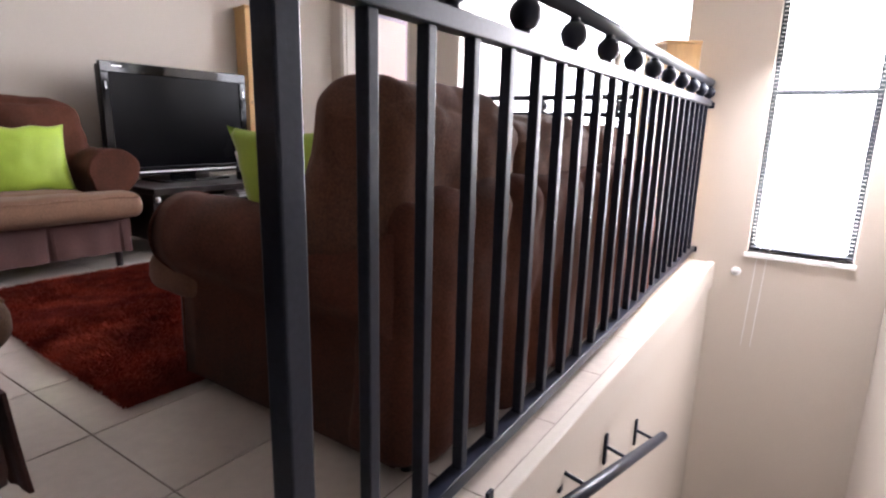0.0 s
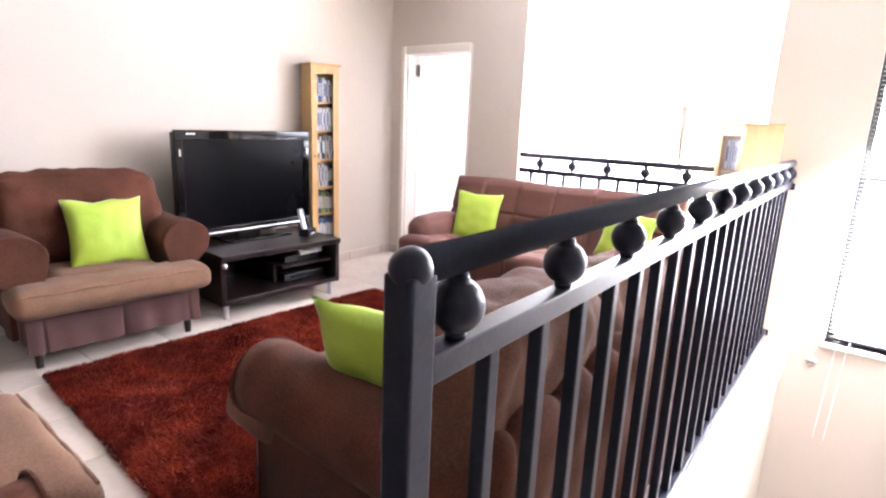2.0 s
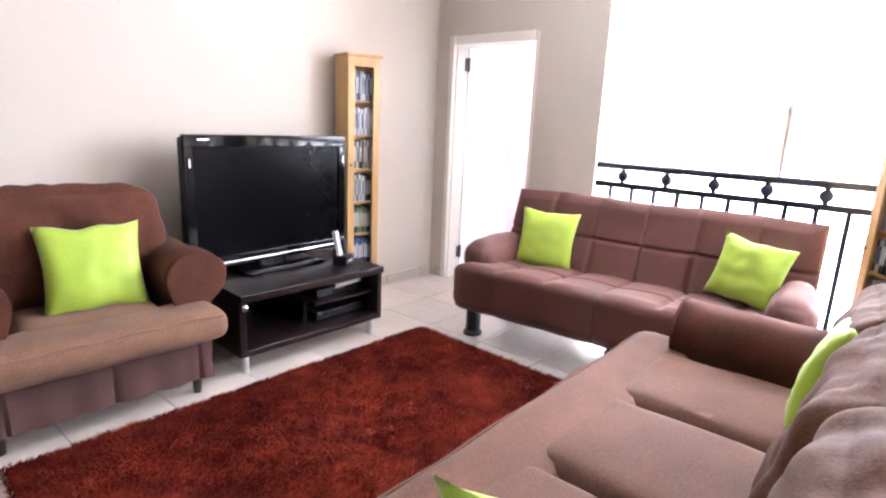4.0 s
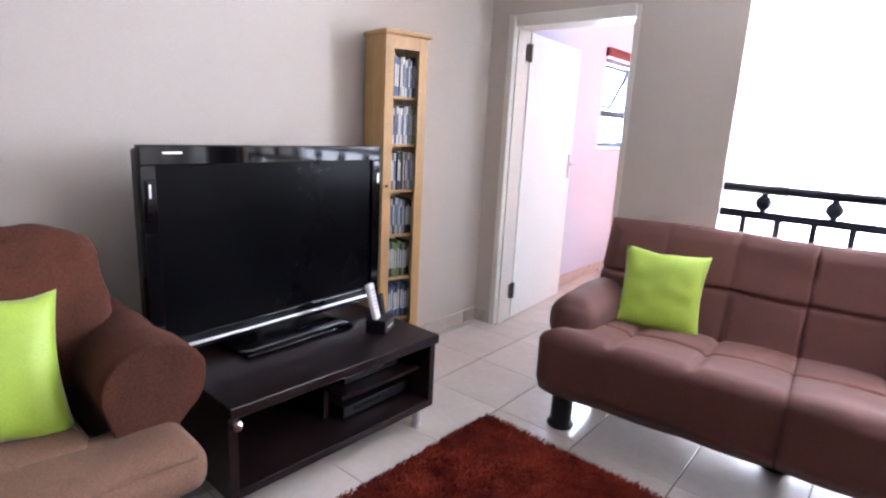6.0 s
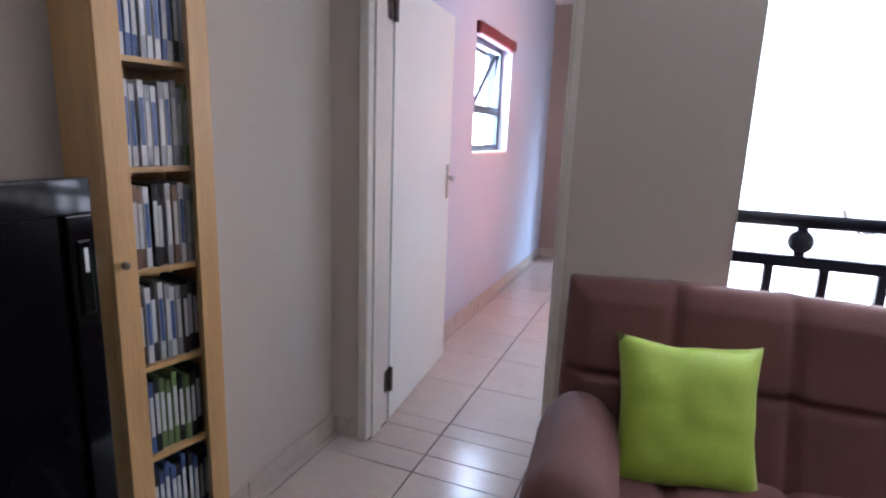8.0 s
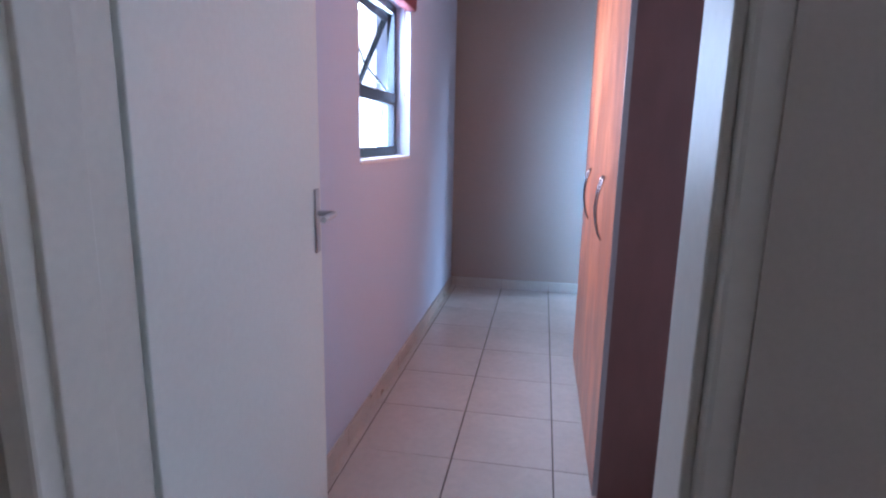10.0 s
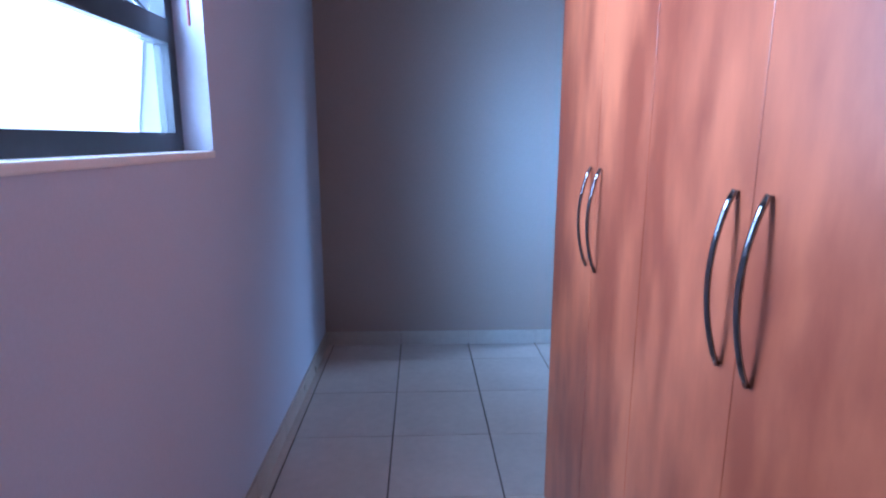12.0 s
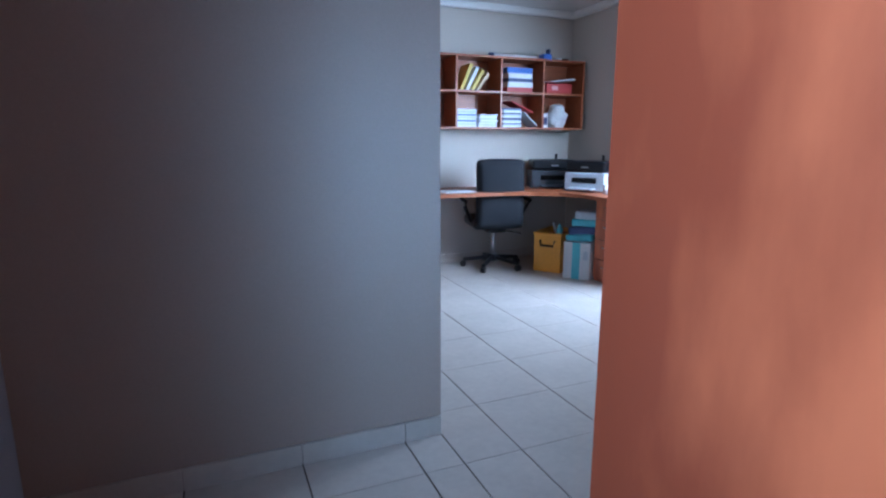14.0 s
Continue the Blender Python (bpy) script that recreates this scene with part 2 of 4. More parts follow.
def soft_box(x0, x1, y0, y1, z0, z1, r=0.06, n=10, bulge=(0, 0, 0), wrinkle=0.004, freq=6.0, seed=0.0, folds=0.0, fold_axis=1):
    """An upholstered block: rounded, bulging and slightly creased."""
    bm = bmesh.new()
    c = Vector(((x0 + x1) / 2, (y0 + y1) / 2, (z0 + z1) / 2))
    h = Vector(((x1 - x0) / 2, (y1 - y0) / 2, (z1 - z0) / 2))
    r = min(r, *[v * 0.98 for v in h])
    cells = [max(4, int(n * min(2.2, v / max(h) * 1.4 + 0.2))) for v in h]
    cache = {}

    def vert(i, j, k):
        key = (i, j, k)
        if key in cache:
            return cache[key]
        u = Vector((2 * i / cells[0] - 1, 2 * j / cells[1] - 1, 2 * k / cells[2] - 1))
        q = Vector([math.sin(u[a] * math.pi / 2) * 0.35 * h[a] + u[a] * 0.65 * h[a] for a in range(3)])
        inner = Vector([max(-h[a] + r, min(h[a] - r, q[a])) for a in range(3)])
        d = q - inner
        p = inner + d.normalized() * r if d.length > 1e-6 else q
        for a in range(3):
            b1, b2 = (a + 1) % 3, (a + 2) % 3
            p[a] += bulge[a] * u[a] * (1 - u[b1] ** 2) * (1 - u[b2] ** 2)
        w = p + c
        nd = noise.noise(w * freq + Vector((seed, seed * 2, 0)))
        nd += 0.5 * noise.noise(w * freq * 2.3 + Vector((0, seed, 4)))
        out = d.normalized() if d.length > 1e-6 else Vector((0, 0, 1))
        p += out * nd * wrinkle
        if folds:
            s = w[fold_axis]
            wob = s * 34 + 2.5 * noise.noise(Vector((s * 3, w.z * 2, seed)))
            p += out * folds * (0.5 + noise.noise(w * 3)) * (2.0 * abs(math.sin(wob * 0.5)) ** 0.7 - 1.2)
        cache[key] = bm.verts.new(p + c)
        return cache[key]

    A, B, C = cells
    for i in range(A):
        for j in range(B):
            for k in (0, C):
                bm.faces.new((vert(i, j, k), vert(i + 1, j, k), vert(i + 1, j + 1, k), vert(i, j + 1, k)))
    for i in range(A):
        for k in range(C):
            for j in (0, B):
                bm.faces.new((vert(i, j, k), vert(i + 1, j, k), vert(i + 1, j, k + 1), vert(i, j, k + 1)))
    for j in range(B):
        for k in range(C):
            for i in (0, A):
                bm.faces.new((vert(i, j, k), vert(i, j + 1, k), vert(i, j + 1, k + 1), vert(i, j, k + 1)))
    return bm


def pillow(w, h, t, seed=0.0, n=18):
    """A square scatter cushion standing in the x-z plane, thickness along y, corners drawn out."""
    bm = bmesh.new()
    grids = []
    for side in (-1, 1):
        g = []
        for i in range(n + 1):
            row = []
            for j in range(n + 1):
                u, v = 2 * i / n - 1, 2 * j / n - 1
                pinch = 1 - 0.10 * (1 - u * u) * abs(v) ** 6 - 0.10 * (1 - v * v) * abs(u) ** 6
                f = max(0.0, (1 - abs(u) ** 2.6) * (1 - abs(v) ** 2.6)) ** 0.55
                crease = 0.12 * noise.noise(Vector((u * 2.6 + seed, v * 2.2, side * 3))) - 0.16 * max(0.0, 0.25 - abs(noise.noise(Vector((u * 2.2 + seed, v * 2.6 + u, side * 2))))) * 4 * abs(u * v) ** 0.5
                p = Vector((u * w / 2 * pinch, side * t / 2 * f * (1 + crease * 1.6), v * h / 2 * pinch + h / 2 + 0.012 * noise.noise(Vector((u * 2 + seed, 0, 9)))))
                if side == 1 and (i in (0, n) or j in (0, n)):
                    row.append(grids[0][i][j])
                else:
                    row.append(bm.verts.new(p))
            g.append(row)
        grids.append(g)
    for s, g in enumerate(grids):
        for i in range(n):
            for j in range(n):
                bm.faces.new((g[i][j], g[i + 1][j], g[i + 1][j + 1], g[i][j + 1]))
    return bm


def prism(profile, x0, x1, n=1, wrinkle=0.0, seed=0.0):
    """Sweeps a closed (y, z) outline along x."""
    bm = bmesh.new()
    rings = []
    for i in range(n + 1):
        x = x0 + (x1 - x0) * i / n
        ring = []
        for y, z in profile:
            d = wrinkle * noise.noise(Vector((x * 5 + seed, y * 6, z * 6))) if wrinkle else 0
            ring.append(bm.verts.new((x, y + d, z + d)))
        rings.append(ring)
    k = len(profile)
    for a, b in zip(rings, rings[1:]):
        for j in range(k):
            bm.faces.new((a[j], a[(j + 1) % k], b[(j + 1) % k], b[j]))
    bm.faces.new(rings[0])
    bm.faces.new(rings[-1])
    return bm


def wall_panel(axis, a0, a1, z0, z1, c0, c1, holes=()):
    """A wall along 'x' or 'y' from a0 to a1, thickness c0 to c1, with holes (a0, a1, z0, z1) through it."""
    us = sorted({a0, a1, *[h[0] for h in holes], *[h[1] for h in holes]})
    vs = sorted({z0, z1, *[h[2] for h in holes], *[h[3] for h in holes]})
    us = [u for u in us if a0 <= u <= a1]
    vs = [v for v in vs if z0 <= v <= z1]

    def full(i, k):
        if not (0 <= i < len(us) - 1 and 0 <= k < len(vs) - 1):
            return False
        u, v = (us[i] + us[i + 1]) / 2, (vs[k] + vs[k + 1]) / 2
        return not any(h[0] < u < h[1] and h[2] < v < h[3] for h in holes)

    bm = bmesh.new()
    cache = {}

    def vert(u, c, v):
        if (u, c, v) not in cache:
            cache[(u, c, v)] = bm.verts.new((u, c, v) if axis == "x" else (c, u, v))
        return cache[(u, c, v)]

    for i in range(len(us) - 1):
        for k in range(len(vs) - 1):
            if not full(i, k):
                continue
            u0, u1, v0, v1 = us[i], us[i + 1], vs[k], vs[k + 1]
            for c in (c0, c1):
                bm.faces.new([vert(*q) for q in ((u0, c, v0), (u1, c, v0), (u1, c, v1), (u0, c, v1))])
            for di, dk, q in ((-1, 0, ((u0, v0), (u0, v1))), (1, 0, ((u1, v0), (u1, v1))), (0, -1, ((u0, v0), (u1, v0))), (0, 1, ((u0, v1), (u1, v1)))):
                if not full(i + di, k + dk):
                    (ua, va), (ub, vb) = q
                    bm.faces.new([vert(ua, c0, va), vert(ub, c0, vb), vert(ub, c1, vb), vert(ua, c1, va)])
    return bm


def structure(name, bm, material, label, category):
    return solid(name, bm, material, label, category, kind="structure")


# ---- the shell of the house ----
XW, YN, YE = -2.99, 4.775, 9.006       # living room's long wall, door wall, corridor's end wall
XL = 0.58                            # edge of the landing
XE = 1.52                            # stairwell's outer wall
H = 2.75
XS, YS = 1.20, 12.03                 # study's two far walls
WIN = (6.515, 7.396, 1.197, 2.0)

structure("wall_west", wall_panel("y", -4.4, YN, 0, H, XW - 0.2, XW), M_WALL, "cream painted plaster wall behind the television", "wall")
structure("wall_north", wall_panel("x", XW - 0.2, XE + 0.15, -3.0, H, YN, YN + 0.16, [(-2.84, -2.03, -0.02, 1.99), (-1.512, 0.262, -0.02, H), (0.772, 1.338, 0.10, 2.3)]), M_WALL, "cream painted wall with doorway, open gallery and stair window", "wall")
structure("wall_corridor", wall_panel("y", YN + 0.16, YE + 0.14, 0, H, XW - 0.2, XW, [WIN]), M_PINK, "pale pink painted passage wall with a small window", "wall")
structure("wall_end", wall_panel("x", XW, -1.549, 0, H, YE, YE + 0.14), M_END, "taupe painted end wall of the passage, darkened for shade", "wall")
structure("wall_void_west", wall_panel("y", YN + 0.16, 6.75, -3.0, H, -1.582, -1.515), M_WHITE, "white plaster wall beside the double-volume void", "wall")
structure("wall_void_north", wall_panel("x", -1.52, XE + 0.15, -3.0, H, 6.45, 6.55, [(-1.5, 1.5, -2.4, 2.7)]), M_WHITE, "white plaster wall with a tall bright window", "wall")
structure("wall_east", wall_panel("y", -4.4, 6.45, -3.0, H, XE, XE + 0.15), M_WALL, "cream painted stairwell wall", "wall")
structure("wall_south", wall_panel("x", XW - 0.2, XE + 0.15, -3.0, H, -4.55, -4.4), M_WALL, "cream painted wall at the back of the living room", "wall")
structure("wall_stairwell", wall_panel("y", 1.15, YN, -3.0, -0.17, XL - 0.12, XL - 0.004), M_WALL, "cream plastered wall below the landing edge", "wall")
# the opening is made only for the added end wall lamp
structure("wall_study_south", wall_panel("x", -1.52, XS + 0.15, -0.17, H, 6.63, 6.75, [(-1.45, -0.95, 0.7, 1.7)]), M_WALL, "cream painted study wall with an opening for the added lamp", "wall")
structure("wall_study_north", wall_panel("x", -3.32, XS + 0.15, 0, H, YS, YS + 0.15), M_WALL, "cream painted study wall behind the shelf", "wall")
structure("wall_study_east", wall_panel("y", 6.75, YS, 0, H, XS, XS + 0.15, [(9.35, 10.3, 0.9, 2.1)]), M_WALL, "cream painted study side wall by the desk", "wall")
structure("wall_study_west", wall_panel("y", YE + 0.14, YS, 0, H, XW - 0.2, XW), M_WALL, "cream painted study side wall", "wall")
structure("ceiling", box(XW - 0.2, XE + 0.15, -4.55, YS + 0.15, H, H + 0.15), M_CEIL, "flat white painted ceiling", "ceiling")
structure("floor_below", box(XW - 0.2, XE + 0.15, -4.55, 6.55, -3.12, -3.0), M_TILE, "pale tiled floor of the storey below", "floor")
structure("backdrop_west", box(-6.2, -6.0, 0.0, 30.0, -4.0, 8.0), M_SKY, "overexposed hazy sky beyond the passage window", "backdrop")
structure("backdrop", box(-1.5, 1.5, 6.525, 6.545, -2.4, 2.7), M_SKY, "overexposed hazy sky and distance", "backdrop")

# floor slab, whose top shows as the joints between the tiles
_bm = box(XW - 0.2, XL, -4.4, YN, -0.17, -0.006)
add_box(_bm, XL, XE, -4.4, 1.15, -0.17, -0.006)
add_box(_bm, XW - 0.2, -1.52, YN, 6.75, -0.17, -0.006)
add_box(_bm, XW - 0.2, XS + 0.15, 6.75, YS, -0.17, -0.006)
floor = structure("floor", _bm, M_GROUT, "beige ceramic tiled floor with dark joints", "floor")
structure("trim", box(XL - 0.03, XL + 0.012, 1.15, YN, -0.17, 0.004, 0.004), M_WALL, "cream plastered edge of the landing", "trim")

# cornices
structure("cornice", box(XW, -1.549, YE - 0.07, YE, H - 0.07, H, 0.02), M_CEIL, "white plaster cornice over the end wall", "cornice")
structure("ceiling_study", box(XW, XS, YE + 0.14, YS, 2.49, 2.6), M_CEIL, "flat white ceiling of the study", "ceiling")
_bm = box(XW, XS, YS - 0.07, YS, 2.42, 2.49, 0.02)
add_box(_bm, XS - 0.07, XS, YE + 0.2, YS - 0.07, 2.42, 2.49, 0.02)
structure("cornice_study", _bm, M_CEIL, "white plaster cornice round the study", "cornice")


# ---- doorway ----
def door_frame():
    f = thing("door_frame", pose(0, 0, 0), "cream enamelled pressed-steel door frame", "door frame", kind="structure")
    for name, x0, x1 in (("jamb", -2.85, -2.806), ("jamb", -2.06, -2.02)):
        bm = box(x0, x1, YN - (0.018 if x1 < -2.5 else -0.004), YN + 0.178, 0, 2.0, 0.006)
        xa = x1 - 0.001 if x1 < -2.5 else x0
        add_box(bm, min(xa, xa + (0.012 if x1 < -2.5 else -0.012)), max(xa, xa + (0.012 if x1 < -2.5 else -0.012)), YN + 0.02, YN + 0.10, 0, 1.925, 0.003)
        part(name, bm, M_FRAME, f)
    part("head", box(-2.806, -2.06, YN - 0.006, YN + 0.178, 1.93, 2.0, 0.006), M_FRAME, f)


def door_leaf():
    d = thing("door_1", pose(-2.80, YN + 0.183, 0.008, 0, 0, 94.5), "white flush interior door standing open against the passage wall", "door", kind="structure")
    part("leaf", box(0.0, 0.83, 0.0, 0.042, 0, 1.918, 0.003), M_DOOR, d)
    for z in (0.205, 1.79):
        bm = box(-0.004, 0.012, -0.003, 0.03, z - 0.05, z + 0.05, 0.002)
        add_tube(bm, [(-0.010, -0.006, z - 0.055), (-0.010, -0.006, z + 0.055)], 0.012)
        add_box(bm, -0.05, -0.012, -0.002, 0.004, z - 0.05, z + 0.05, 0.001)
        part("hinge", bm, M_BRASS, d, "dark steel butt hinge")
    h = part("door_handle", box(0.765, 0.80, -0.008, 0.0, 0.955, 1.14, 0.003), M_STEEL, d, "satin steel lever handle on a plate")
    part("lever", tube([(0.782, -0.006, 1.07), (0.782, -0.05, 1.07), (0.77, -0.058, 1.07), (0.67, -0.058, 1.068)], 0.009), M_STEEL, h)


door_frame()
door_leaf()


# ---- railings ----
def railing(name, a, b, z_rail, bars, balls, post, label):
    """A wrought-iron balustrade from a to b on plan: round handrail, balls, flat rail, square bars, flat base rail."""
    va, vb = Vector((*a, 0)), Vector((*b, 0))
    d = (vb - va).normalized()
    L = (vb - va).length
    f = thing(name, Matrix.Translation(va) @ Matrix.Rotation(math.atan2(d.y, d.x), 4, "Z"), label, "railing")
    start = 0.0
    if post:
        bm = box(-0.022, 0.022, -0.022, 0.022, 0.0, z_rail - 0.004, 0.004)
        part("post", bm, M_IRON, f)
        part("cap", lathe([(0.0, -0.026)] + [(0.026 * math.cos(radians(q)), 0.026 * math.sin(radians(q))) for q in range(-75, 80, 15)] + [(0.0, 0.026)], 20, (0, 0, z_rail)), M_IRON, f, smooth=True)
        start = 0.022
    part("handrail", tube([(0.0, 0, z_rail), (L, 0, z_rail)], 0.0225, 18), M_IRON, f, smooth=True)
    part("upper_rail", box(start, L, -0.019, 0.019, z_rail - 0.145, z_rail - 0.107, 0.003), M_IRON, f)
    part("base_rail", box(start, L, -0.022, 0.022, 0.06, 0.095, 0.003), M_IRON, f)
    bar = None
    for s in bars:
        if bar is None:
            bar = part("bar", box(-0.013, 0.013, -0.013, 0.013, 0.095, z_rail - 0.145, 0.003), M_IRON, f)
            o = bar
        else:
            o = bar.copy()
            scene.collection.objects.link(o)
        o.location = (s, 0, 0)
    ball = None
    for s in balls:
        if ball is None:
            prof = [(0.014, -0.043), (0.016, -0.034)] + [(0.037 * math.cos(q), 0.037 * math.sin(q)) for q in [radians(v) for v in range(-66, 67, 12)]] + [(0.016, 0.034), (0.014, 0.043)]
            ball = part("ball", lathe(prof, 18), M_IRON, f, smooth=True)
            o = ball
        else:
            o = ball.copy()
            scene.collection.objects.link(o)
        o.location = (s, 0, z_rail - 0.064)
    for z in (z_rail - 0.14, 0.075):
        bm = box(L - 0.012, L, -0.035, 0.035, z - 0.02, z + 0.02, 0.003)
        part("wall_bracket", bm, M_IRON, f)
    return f


railing("stair_railing", (0.513, 1.226), (0.436, YN), 1.168, [0.17 + 0.155 * k for k in range(22)], [0.09 + 0.31 * k for k in range(12)], True, "black wrought-iron balustrade with balls under the handrail")
railing("gallery_railing", (-1.512, YN + 0.045), (0.262, YN + 0.045), 1.09, [0.11 + 0.149 * k for k in range(12)], [0.186 + 0.287 * k for k in range(6)], False, "black wrought-iron gallery balustrade before the bright void")


def stair_handrail():
    a, b = Vector((0.67, 1.60, 0.03)), Vector((0.67, 3.20, -0.50))
    f = thing("stair_handrail", pose(0, 0, 0), "dark round metal handrail bracketed to the stairwell wall", "handrail")
    part("rail", tube([a, b], 0.02, 14), M_IRON, f, smooth=True)
    for k in range(4):
        p = a.lerp(b, 0.07 + 0.28 * k)
        bm = box(XL - 0.004, XL + 0.006, p.y - 0.012, p.y + 0.012, p.z - 0.05, p.z + 0.07, 0.002)
        add_tube(bm, [(XL, p.y, p.z + 0.02), (0.67, p.y, p.z)], 0.007)
        part("bracket", bm, M_IRON, f)


stair_handrail()


def stairs():
    f = thing("stairs", pose(0, 0, 0), "tiled stairs going down beside the landing", "stairs", kind="structure")
    for k in range(12):
        y = 1.15 + 0.28 * k
        part("step", box(XL, XE, y, y + 0.284, -3.0, -0.2 - 0.17 * (k + 1), 0.004), M_TILE, f)


stairs()


def stair_window():
    x0, x1, z0, z1 = 0.772, 1.338, 0.10, 2.3
    w = thing("window_stair", pose(0, 0, 0), "narrow tall stair window with a raised white venetian blind", "window", kind="structure")
    y = YN + 0.10
    bm = box(x0, x0 + 0.035, y, y + 0.04, z0, z1)
    add_box(bm, x1 - 0.035, x1, y, y + 0.04, z0, z1)
    add_box(bm, x0 + 0.035, x1 - 0.035, y, y + 0.04, z0, z0 + 0.035)
    add_box(bm, x0 + 0.035, x1 - 0.035, y, y + 0.04, 1.09, 1.13)
    part("window_frame", bm, M_BLUEFRAME, w)
    for a, b in ((z0 + 0.035, 1.09), (1.13, z1)):
        p = part("pane", box(x0 + 0.035, x1 - 0.035, y + 0.018, y + 0.022, a, b), M_PANE, w)
        p.visible_shadow = False
    part("window_sill", box(x0 - 0.015, x1 + 0.015, YN - 0.02, YN + 0.10, z0 - 0.03, z0, 0.004), M_WHITE, w)
    bl = thing("venetian_blind", pose(0, 0, 0), "white aluminium venetian blind with open slats in the stair window", "blind")
    slat = None
    k = 0
    z = z0 + 0.06
    while z < z1:
        if slat is None:
            slat = part("slat", box(x0 + 0.012, x1 - 0.012, -0.0125, 0.0125, -0.0006, 0.0006), M_BLIND, bl)
            o = slat
        else:
            o = slat.copy()
            scene.collection.objects.link(o)
        o.location = (0, YN + 0.05, z)
        z += 0.0245
    part("bottom_rail", box(x0 + 0.012, x1 - 0.012, YN + 0.037, YN + 0.063, z0 + 0.018, z0 + 0.032, 0.003), M_BLUEFRAME, bl, "dark bottom rail")
    for x in (0.845, 0.90):
        part("cord", tube([(x, YN + 0.035, z0 + 0.03), (x - 0.01, YN - 0.025, z0 - 0.02), (x - 0.03, YN - 0.022, -0.53)], 0.0025, 6), M_PAPER, bl)


stair_window()
_k = thing("wall_button", pose(0.726, YN, -0.038), "small round chrome knob on the stairwell wall", "wall knob")
part("rosette", lathe([(0.028, 0), (0.03, 0.004), (0.026, 0.01), (0.012, 0.012)], 18), M_PAPER, _k, smooth=True)
part("knob", lathe([(0.012, 0.012), (0.016, 0.018), (0.017, 0.026), (0.01, 0.032), (0, 0.033)], 18), M_STEEL, _k, smooth=True)
_k.matrix_world = pose(0.726, YN, -0.038, 90, 0, 0)

# passage window
def passage_window():
    y0, y1, z0, z1 = WIN
    w = thing("window_passage", pose(0, 0, 0), "small grey aluminium passage window with an open top-hung sash", "window", kind="structure")
    x = XW - 0.10
    bm = box(x - 0.02, x + 0.02, y0, y0 + 0.045, z0, z1)
    add_box(bm, x - 0.02, x + 0.02, y1 - 0.045, y1, z0, z1)
    add_box(bm, x - 0.02, x + 0.02, y0 + 0.045, y1 - 0.045, z0, z0 + 0.05)
    add_box(bm, x - 0.02, x + 0.02, y0 + 0.045, y1 - 0.045, z1 - 0.045, z1)
    add_box(bm, x - 0.025, x + 0.025, y0 + 0.045, y1 - 0.045, 1.475, 1.535)
    part("window_frame", bm, M_BLUEFRAME, w)
    p = part("pane", box(x - 0.003, x + 0.003, y0 + 0.045, y1 - 0.045, z0 + 0.05, 1.475), M_PANE, w)
    p.visible_shadow = False
    s = part("sash", bmesh.new(), M_BLUEFRAME, w)
    bm = bmesh.new()
    L, tilt = 0.41, 24
    for a in ((y0 + 0.05, y0 + 0.085, 0, L), (y1 - 0.085, y1 - 0.05, 0, L), (y0 + 0.085, y1 - 0.085, 0, 0.035), (y0 + 0.085, y1 - 0.085, L - 0.035, L)):
        add_box(bm, -0.012, 0.012, a[0], a[1], -a[3], -a[2])
    bm.to_mesh(s.data)
    bm.free()
    s.matrix_local = pose(x - 0.02, 0, z1 - 0.05, 0, tilt, 0)
    p = part("sash_pane", box(-0.003, 0.003, y0 + 0.085, y1 - 0.085, -L + 0.035, -0.035), M_PANE, s)
    p.visible_shadow = False
    part("stay", tube([(x, y1 - 0.1, 1.54), (x - 0.11, y1 - 0.16, 1.68), (x - 0.15, y1 - 0.2, 1.80)], 0.006, 6), M_BLUEFRAME, w)
    part("window_sill", box(XW - 0.08, XW + 0.006, y0, y1, z0 - 0.018, z0 + 0.002, 0.004), M_WHITE, w)
    bl = thing("roman_blind", pose(0, 0, 0), "maroon roman blind drawn up at the top of the passage window", "blind")
    part("folded_cloth", soft_box(XW - 0.03, XW + 0.035, y0 - 0.02, y1 + 0.02, 1.975, 2.06, 0.015, 12, wrinkle=0.006), M_MAROON, bl, smooth=True)
    part("cord", tube([(XW - 0.02, y1 - 0.04, 1.98), (XW - 0.02, y1 - 0.045, 1.52)], 0.004, 6), M_MAROON, bl)


passage_window()


def void_window():
    w = thing("window_void", pose(0, 0, 0), "tall white-framed window flooding the void with light", "window", kind="structure")
    bm = bmesh.new()
    for x in (-1.5, 1.45):
        add_box(bm, x, x + 0.05, 6.46, 6.50, -2.4, 2.7)
    for z in (-2.4, 2.65):
        add_box(bm, -1.45, 1.45, 6.46, 6.50, z, z + 0.05)
    part("window_frame", bm, M_WHITE, w)
    p = part("pane", box(-1.45, 1.45, 6.478, 6.482, -2.35, 2.65), M_PANE, w)
    p.visible_shadow = False


void_window()


# ---- upholstery ----
def rolled_profile(sign, z0=0.16, zc=0.56, r=0.135):
    """Outline of a rolled arm: straight body, round scroll leaning outwards."""
    pts = [(-0.07, z0), (-0.075, zc - 0.12)]
    for q in range(200, -45, -14):
        pts.append((0.03 + r * math.cos(radians(q)), zc + r * 0.92 * math.sin(radians(q))))
    pts += [(0.075, zc - 0.14), (0.08, z0)]
    return [(sign * y, z) for y, z in pts]


